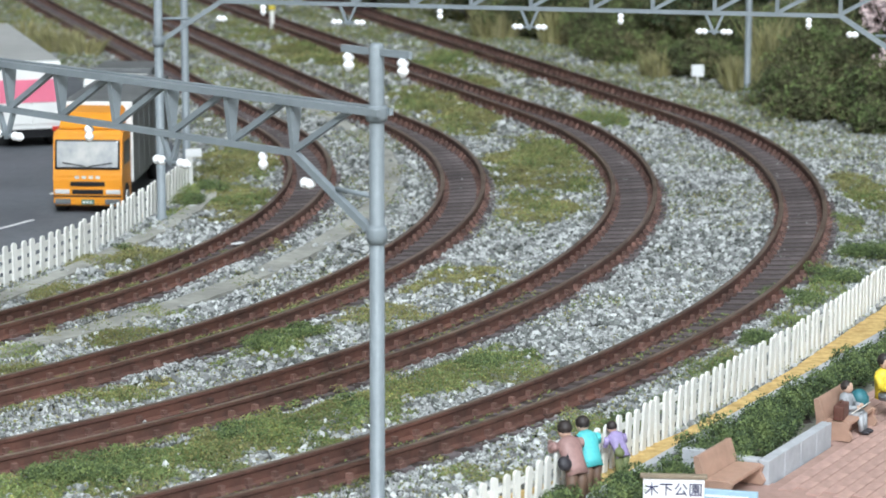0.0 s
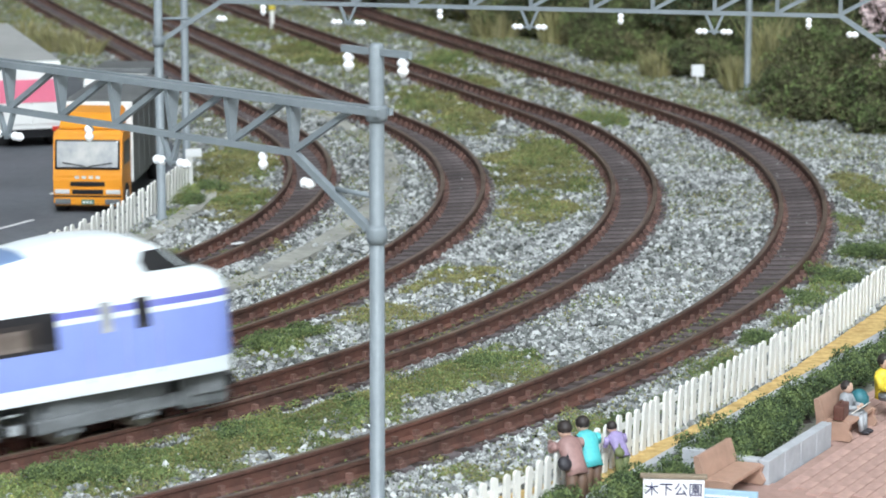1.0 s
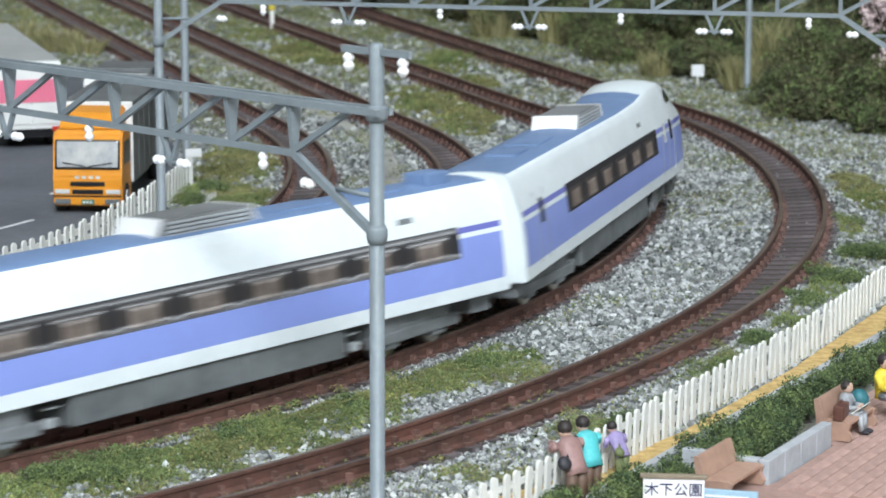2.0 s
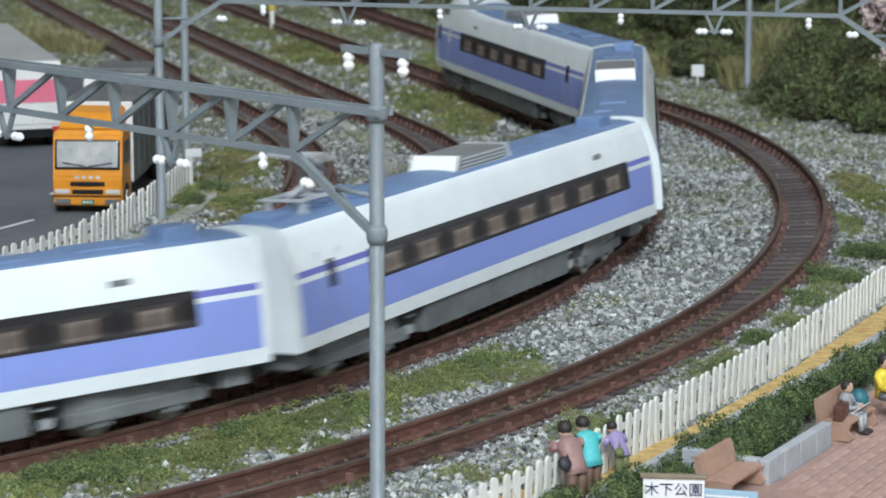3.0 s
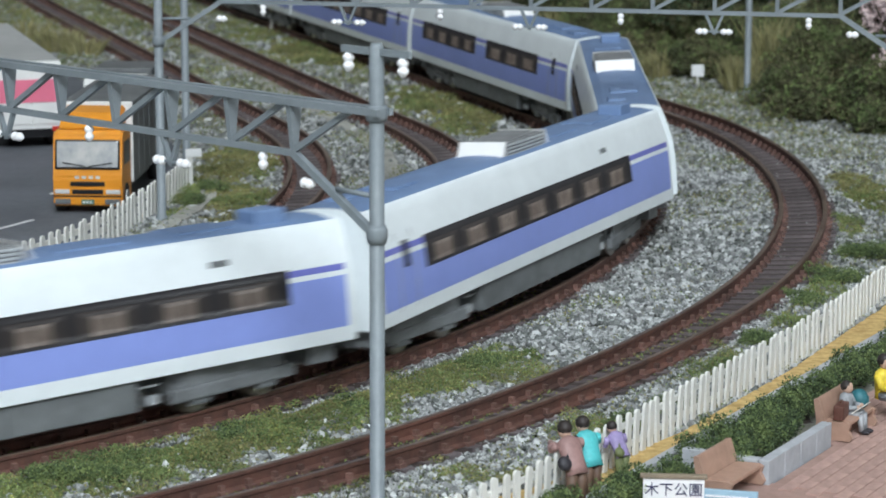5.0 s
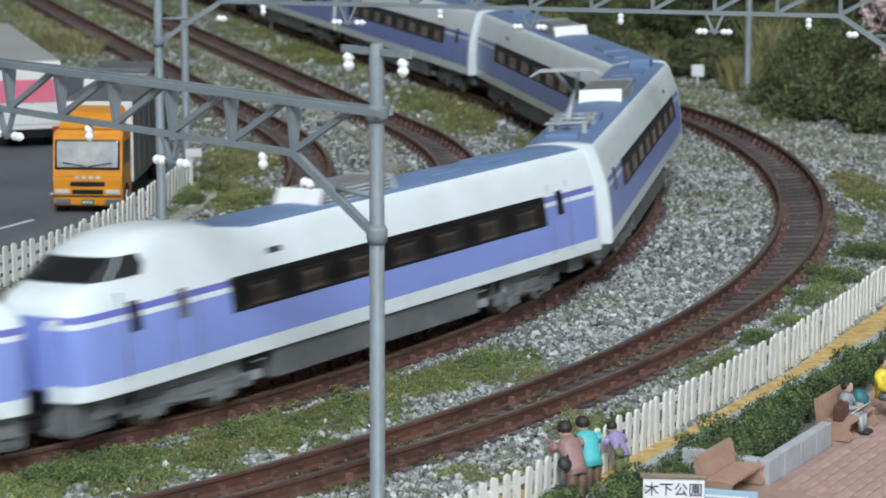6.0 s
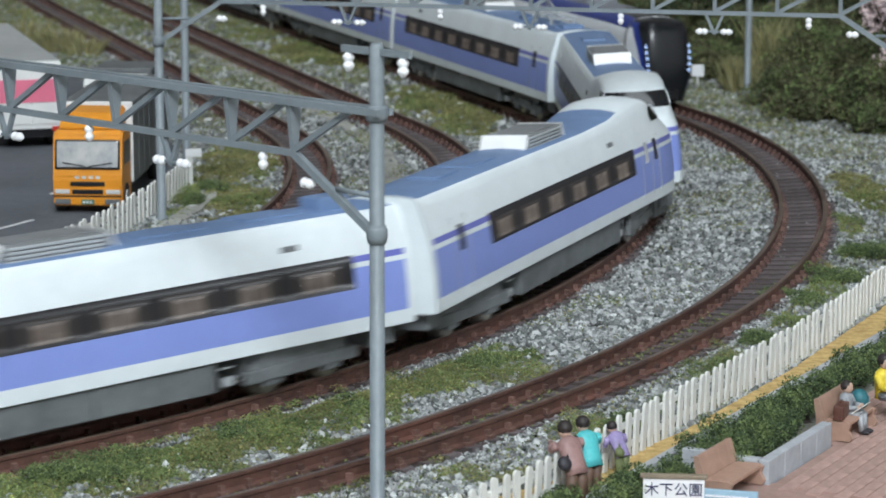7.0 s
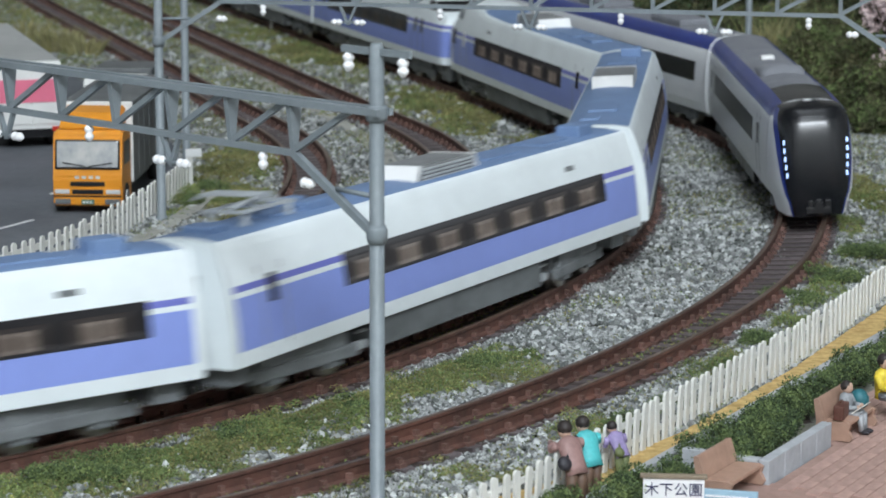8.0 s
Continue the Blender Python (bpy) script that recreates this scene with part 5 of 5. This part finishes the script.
def ballast():
    parts = []
    for n, y0, y1, size in ((80000, 305, 470, 0.82), (74000, 470, 680, 0.98), (58000, 680, 1140, 1.4)):
        x, y = wedge(n, y0, y1, 6)
        d = track_gap(x, y)
        keep = (d > 6.25) & ~inside(x, y, ROAD) & ~inside(x, y, PARKLAND)
        g = np.maximum(cover(x, y, GREEN, 11), cover(x, y, OLIVE, 21))
        keep &= RNG.uniform(0, 1, n) > np.clip(g * 1.6 + 0.5, 0.04, 0.9)
        for line, wd in ((TROUGH, 2.6), (EDGE, 2.1)):
            pts = np.array([(p[0], p[1]) for p in along(line, 6)])
            dd = np.full(n, 1e9)
            for px, py in pts:
                dd = np.minimum(dd, np.hypot(x - px, y - py))
            keep &= (dd > wd + 0.6) | (RNG.uniform(0, 1, n) < 0.06)
        x, y, d = x[keep], y[keep], d[keep]
        s = size * np.minimum(RNG.lognormal(-0.12, 0.32, len(x)), 1.6) * np.where(d < 8.6, 0.72, 1.0)
        parts.append((x, y, s, np.where(d < 8.2, 0.45, 0.0)))
    # small grit banked against the rails, thickest by the inner tracks
    for ln, n in zip(LINES, (22000, 22000, 20000, 20000)):
        u, o = RNG.uniform(-90, 330, n), RNG.choice((-1.0, 1.0), n) * RNG.uniform(5.95, 8.6, n)
        p = np.array([ln.point(a, b)[:2] for a, b in zip(u, o)])
        k = RNG.uniform(0, 1, n) < np.clip((600 - p[:, 1]) / 130, 0.12, 1)
        parts.append((p[k, 0], p[k, 1], RNG.uniform(0.3, 0.68, k.sum()), np.full(k.sum(), 0.5)))
    # stray grains between the rails
    xs, ys = wedge(9000, 305, 800, 4)
    d = track_gap(xs, ys)
    k = (d < 7.2) & (RNG.uniform(0, 1, len(xs)) < 0.35)
    parts.append((xs[k], ys[k], RNG.uniform(0.25, 0.55, k.sum()), np.full(k.sum(), 0.35)))
    x, y, s, up = (np.concatenate(a) for a in zip(*parts))
    n = len(x)
    c = np.array([(-1, -1, -1), (1, -1, -1), (1, 1, -1), (-1, 1, -1), (-1, -1, 1), (1, -1, 1), (1, 1, 1), (-1, 1, 1)], float)
    v = c[None] * RNG.uniform(0.45, 1.0, (n, 8, 3)) * 0.5 * RNG.uniform(0.7, 1.25, (n, 1, 3))
    v = np.einsum("nij,nkj->nki", spins(n), v) * s[:, None, None]
    z = 0.5 * vnoise(x, y, 9, 5) + RNG.uniform(-0.25, 0.45, n) + up
    v += np.stack([x, y, z], 1)[:, None]
    f = np.array([(0, 3, 2, 1), (4, 5, 6, 7), (0, 1, 5, 4), (1, 2, 6, 5), (2, 3, 7, 6), (3, 0, 4, 7)])
    faces = (f[None] + 8 * np.arange(n)[:, None, None]).reshape(-1, 4)
    dark = RNG.uniform(0, 1, n) < 0.30 + 0.15 * vnoise(x, y, 30, 9)
    me = mesh_np("ballast_stones", v.reshape(-1, 3), faces, [M_stone, M_stone2], np.repeat(dark.astype(int), 6))
    tagged(new("ballast_stones", me), "loose pale and dark grey ballast stones between the tracks", "ballast", kind="stuff")


def flakes(x, y, z, size, aspect=1.0):
    """Small bent leaves: two triangles each, at random tilts."""
    n = len(x)
    c = np.array([(-0.5, 0, 0), (0, -0.35, 0.1), (0.5, 0, 0), (0, 0.35, 0.1)])
    v = c[None] * np.stack([size * aspect, size, size], 1)[:, None] * RNG.uniform(0.7, 1.3, (n, 4, 1))
    v = np.einsum("nij,nkj->nki", spins(n), v) + np.stack([x, y, z], 1)[:, None]
    f = np.array([(0, 1, 2), (0, 2, 3)])
    return v.reshape(-1, 3), (f[None] + 4 * np.arange(n)[:, None, None]).reshape(-1, 3)


def grass():
    for name, blobs, seed, mats, share in (("green_grass", GREEN, 11, [M_green, M_olive, M_bright], 0.22), ("olive_grass", OLIVE, 21, [M_olive, M_green, M_bright], 0.25)):
        xs, ys, zs, ss = [], [], [], []
        for cx, cy, rx, ry in blobs:
            far = max(1.0, cy / 420)
            n = int(rx * ry * 4 * 46.0 / far ** 1.9)
            x, y = cx + RNG.uniform(-1.25, 1.25, n) * rx, cy + RNG.uniform(-1.25, 1.25, n) * ry
            g = cover(x, y, blobs, seed)
            k = (g > 0.1 + RNG.uniform(-0.5, 0.3, n)) & (track_gap(x, y) > 6.1) & ~inside(x, y, ROAD) & ~inside(x, y, PARKLAND)
            x, y, g = x[k], y[k], g[k]
            hgt = np.clip(g, 0, 1) * 2.3 * (0.6 + 0.6 * vnoise(x, y, 3.2, seed + 4))
            xs.append(x), ys.append(y), zs.append(RNG.uniform(-0.2, 1.0, len(x)) * np.maximum(hgt, 0.35) + 0.2)
            ss.append(RNG.uniform(0.16, 0.42, len(x)) * far ** 0.95)
        x, y, z, s = (np.concatenate(a) for a in (xs, ys, zs, ss))
        v, f = flakes(x, y, z, s)
        mi = (RNG.uniform(0, 1, len(x)) < share * 0.6 + 0.75 * np.clip(vnoise(x, y, 11, 31), 0, 1)).astype(int)
        mi[RNG.uniform(0, 1, len(x)) < 0.05 + 0.3 * np.clip(vnoise(x, y, 6, 33) - 0.25, 0, 1)] = 2
        tagged(new(name, mesh_np(name, v, f, mats, np.repeat(mi, 2))), "low clumps of %s model grass on the ballast" % name.split("_")[0], "grass", kind="stuff")
    # thin weeds strewn over all the ballast
    x, y = wedge(420000, 305, 1120, 6)
    g = 0.5 * vnoise(x, y, 16, 41) + 0.5 * vnoise(x, y, 5, 42) + 0.25 * vnoise(x, y, 2, 43)
    # lush by the inner tracks, outside the outer track and at the back; bare in the middle of the bend
    lush = np.clip((500 - y) / 120, 0, 1) * np.clip((10 - x) / 50, 0, 1)
    outer = np.clip((np.hypot(x + 305.2, y - 591.1) - 396) / 8, 0, 1)
    back = np.clip((y - 640) / 120, 0, 1)
    k = (g > 0.16 - 0.42 * lush - 0.40 * outer - 0.20 * back) & (track_gap(x, y) > 6.0) & ~inside(x, y, ROAD) & ~inside(x, y, PARKLAND)
    x, y = x[k], y[k]
    v, f = flakes(x, y, RNG.uniform(0.15, 1.3, len(x)), RNG.uniform(0.26, 0.58, len(x)) * np.maximum(1, y / 520))
    mi = RNG.choice(3, len(x), p=(0.45, 0.45, 0.1))
    tagged(new("scattered_weeds", mesh_np("scattered_weeds", v, f, [M_green, M_olive, M_bright], np.repeat(mi, 2))), "thin scattered green and olive weeds in the ballast", "weeds", kind="stuff")


def weeds_in_track():
    """Moss and weeds between the rails of the two inner tracks."""
    xs, ys, zs = [], [], []
    for k, n in ((0, 26000), (1, 15000), (2, 3000), (3, 2500)):
        s = RNG.uniform(-40, 300, n)
        o = RNG.uniform(-4.0, 4.0, n)
        for a, q in zip(s, o):
            p = LINES[k].point(a, q, 0.5)
            xs.append(p.x), ys.append(p.y), zs.append(p.z)
        # and along the outer feet of the rails
        for a, q in zip(RNG.uniform(-60, 190, 9000), RNG.uniform(5.9, 9.0, 9000)):
            p = LINES[k].point(a, q if RNG.uniform() < 0.5 else -q, 0.45)
            xs.append(p.x), ys.append(p.y), zs.append(p.z)
    x, y, z = np.array(xs), np.array(ys), np.array(zs)
    keep = vnoise(x, y, 9, 61) + 0.5 * vnoise(x, y, 3, 62) > 0.1 - 0.7 * np.clip((470 - y) / 60, 0, 1)
    x, y, z = x[keep], y[keep], z[keep]
    v, f = flakes(x, y, z + RNG.uniform(0, 0.5, len(x)), RNG.uniform(0.3, 0.65, len(x)))
    mi = RNG.choice(2, len(x), p=(0.4, 0.6))
    tagged(new("moss_in_track", mesh_np("moss_in_track", v, f, [M_green, M_olive], np.repeat(mi, 2))), "olive moss and weeds growing between the rails", "weeds", kind="stuff")


def leaf_cloud(lobes, density, size):
    """Leaves through a set of uneven lobes (x, y, z, rx, ry, rz)."""
    xs, ys, zs, ss = [], [], [], []
    for cx, cy, cz, rx, ry, rz in lobes:
        n = int(density * (rx * ry + rx * rz + ry * rz))
        d = RNG.normal(size=(n, 3))
        d /= np.linalg.norm(d, axis=1)[:, None]
        r = RNG.uniform(0.55, 1.06, n) * (1 + 0.22 * np.sin(d[:, 0] * 7 + cx) * np.sin(d[:, 2] * 6 + cy))
        xs.append(cx + d[:, 0] * r * rx), ys.append(cy + d[:, 1] * r * ry), zs.append(cz + d[:, 2] * r * rz)
        ss.append(RNG.uniform(0.6, 1.2, n) * size)
    x, y, z, s = (np.concatenate(a) for a in (xs, ys, zs, ss))
    k = z > 0.1
    v, f = flakes(x[k], y[k], z[k], s[k])
    return v, f, int(k.sum())


def bush(name, x, y, w, l, h, ang, mats, label, lobes=9, size=0.95, density=9.0, category="bush", share=0.2, group=""):
    t = thing(name, label, category, P(x, y, 0.2, 0, 0, ang), group=group)
    ls = []
    for _ in range(lobes):
        a, b = RNG.uniform(-1, 1, 2)
        r = RNG.uniform(0.26, 0.46) * (0.72 if lobes > 20 else 1.0)
        ls.append((a * w * 0.40, b * l * 0.44, h * RNG.uniform(0.2, 0.78 if lobes > 20 else 0.62), max(w, h * 0.8) * r, max(l * 0.5, h) * r * 0.8, h * RNG.uniform(0.28, 0.44)))
    v, f, n = leaf_cloud(ls, density, size)
    c = v.reshape(-1, 4, 3).mean(1)
    patch = vnoise(c[:, 0] + 40, c[:, 1] + c[:, 2] + 40, max(1.2, h * 0.32), 71)
    mi = (RNG.uniform(0, 1, n) < share + 0.5 * patch).astype(int)
    ob = new("crown", mesh_np("crown", v, f, mats, np.repeat(mi, 2)))
    ob.parent = t
    bm = bmesh.new()
    for a, b, z, *_ in ls[:4]:
        rod(bm, (a * 0.2, b * 0.6, -0.5), (a, b, z), 0.5, 6, 0.2)
    part("stems", bm, M_bark, t)
    return t


def tree(x, y, h, r, label, mats, share=0.1, size=2.0):
    t = thing("tree", label, "tree", P(x, y, 0), group="trees behind the bend")
    bm = bmesh.new()
    rod(bm, (0, 0, -1), (RNG.uniform(-1, 1), 0, h * 0.5), 1.7, 10, 1.0)
    for _ in range(7):
        a = RNG.uniform(0, 6.28)
        z = h * RNG.uniform(0.25, 0.5)
        rod(bm, (0, 0, z), (math.cos(a) * r * 0.7, math.sin(a) * r * 0.7, z + h * RNG.uniform(0.1, 0.35)), 0.8, 7, 0.25)
    part("trunk", bm, M_bark, t)
    ls = []
    for _ in range(16):
        a, q = RNG.uniform(0, 6.28), RNG.uniform(0.1, 0.85)
        s = r * RNG.uniform(0.3, 0.5)
        ls.append((math.cos(a) * q * r, math.sin(a) * q * r, h * RNG.uniform(0.22, 0.9), s, s, s * 0.75))
    v, f, n = leaf_cloud(ls, 6.0, size)
    mi = (RNG.uniform(0, 1, n) < share).astype(int)
    ob = new("crown", mesh_np("crown", v, f, mats, np.repeat(mi, 2)))
    ob.parent = t


def tuft(x, y, h, r, n, mats, label):
    """A tuft of long thin blades."""
    a, q = RNG.uniform(0, 6.28, n), np.sqrt(RNG.uniform(0, 1, n)) * r
    bx, by = np.cos(a) * q, np.sin(a) * q
    hh = h * RNG.uniform(0.5, 1.05, n)
    lx, ly = bx * 0.8 + RNG.normal(0, 0.16, n) * hh, by * 0.8 + RNG.normal(0, 0.16, n) * hh
    w = 0.28
    v = np.stack([np.stack([bx - w, by, 0 * bx - 0.5], 1), np.stack([bx + w, by, 0 * bx - 0.5], 1), np.stack([bx + lx * 0.5 + w * 0.7, by + ly * 0.5, hh * 0.65], 1), np.stack([bx + lx, by + ly, hh], 1), np.stack([bx + lx * 0.5 - w * 0.7, by + ly * 0.5, hh * 0.65], 1)], 1)
    f = np.array([(0, 1, 2), (0, 2, 4), (4, 2, 3)])
    f = (f[None] + 5 * np.arange(n)[:, None, None]).reshape(-1, 3)
    mi = RNG.choice(len(mats), n)
    ob = new("grass_tuft", mesh_np("grass_tuft", v.reshape(-1, 3), f, mats, np.repeat(mi, 3)))
    ob.matrix_basis = P(x, y, 0)
    tagged(ob, label, "grass tuft", group="tall grass tufts")


ballast()
grass()
weeds_in_track()

# hedges of the park
for u, v, w, l, h in ((-1, 13.9, 7, 15, 4.0), (8, 16.5, 7, 11, 3.8), (21, 18, 12, 13, 5.0), (32, 18.5, 13, 13, 5.6), (45, 16.5, 8, 14, 5.2), (58, 16.5, 8, 15, 5.2), (72, 16.5, 8, 15, 5.2), (87, 16.5, 8, 15, 5.0), (103, 16.5, 8, 17, 5.0), (121, 16.5, 8, 17, 5.0), (-10, 7.5, 5, 9, 3.0)):
    x, y = park(u, v)
    bush("hedge_bush", x, y, w * 0.88, l, h, math.degrees(math.atan2(PU.y, PU.x)) - 90, [M_bush, M_green], "dark green clumpy model hedge bush beside the path", 24, 0.40, 44, share=0.42, group="hedge bushes")
# shrubs along the fence and the mast
for x, y, w, h in ((66, 449, 9, 3.0), (76, 470, 9, 3.4), (88, 492, 9, 3.4), (27, 360, 6, 2.0), (36, 372, 6, 2.0), (47, 394, 6, 2.2), (56, 415, 7, 2.4), (-57, 555, 5, 3.2), (-55, 575, 6, 2.8), (-66, 498, 3, 2.0), (-54, 331, 11, 3.2), (-46, 335, 9, 2.8), (-30, 352, 7, 2.2), (5, 398, 7, 2.4), (-32, 413, 9, 3.0), (-25, 421, 8, 2.6), (-15, 369, 6, 2.0), (8, 401, 6, 2.0)):
    bush("low_shrub", x, y, w, w * 1.4, h, 20, [M_green, M_bush], "low green flock shrub on the ballast", 9, 0.34, 54, "shrub", 0.35, group="low shrubs")
# the dark thicket behind the outer track
for x, y, w, h in ((112, 705, 24, 13), (106, 738, 22, 15), (122, 672, 20, 11), (128, 700, 28, 20), (142, 735, 34, 26), (88, 805, 24, 13), (62, 860, 28, 14), (102, 835, 34, 24), (72, 895, 34, 22), (30, 935, 30, 14), (126, 785, 36, 26), (138, 665, 22, 14)):
    bush("thicket_bush", x, y, w, w * 1.2, h, RNG.uniform(0, 90), [M_tree, M_green], "dark green and brown model thicket behind the track", 15, 1.1, 8.5, share=0.3, group="thicket bushes")
for x, y, h, r in ((96, 870, 58, 26), (140, 830, 66, 30), (52, 930, 56, 26), (10, 985, 52, 26), (170, 770, 64, 30), (178, 700, 56, 24), (120, 940, 75, 34), (60, 1010, 75, 34), (-30, 1040, 60, 28)):
    tree(x, y, h, r, "dark leafy model tree behind the railway bend", [M_tree, M_bush], 0.35, 1.6)
tree(129, 694, 46, 9.5, "model tree with pale pink blossom", [M_pink, M_bark], 0.15, 1.6)
for x, y, h, r, n in ((94, 768, 12, 5, 260), (104, 778, 24, 4, 300), (71, 806, 9, 5, 170), (42, 905, 15, 6, 200), (20, 930, 13, 8, 240)):
    tuft(x, y, h, r, n, [M_straw, M_olive], "tall straw-coloured grass tuft before the thicket")
for x, y, h, r, n in ((-139, 878, 9, 7, 240), (-128, 868, 7, 6, 160), (-155, 900, 10, 9, 200)):
    tuft(x, y, h, r, n, [M_straw, M_straw, M_olive], "tall pale green grass tuft between road and track")


for ln in LINES:
    track(ln)

motions()
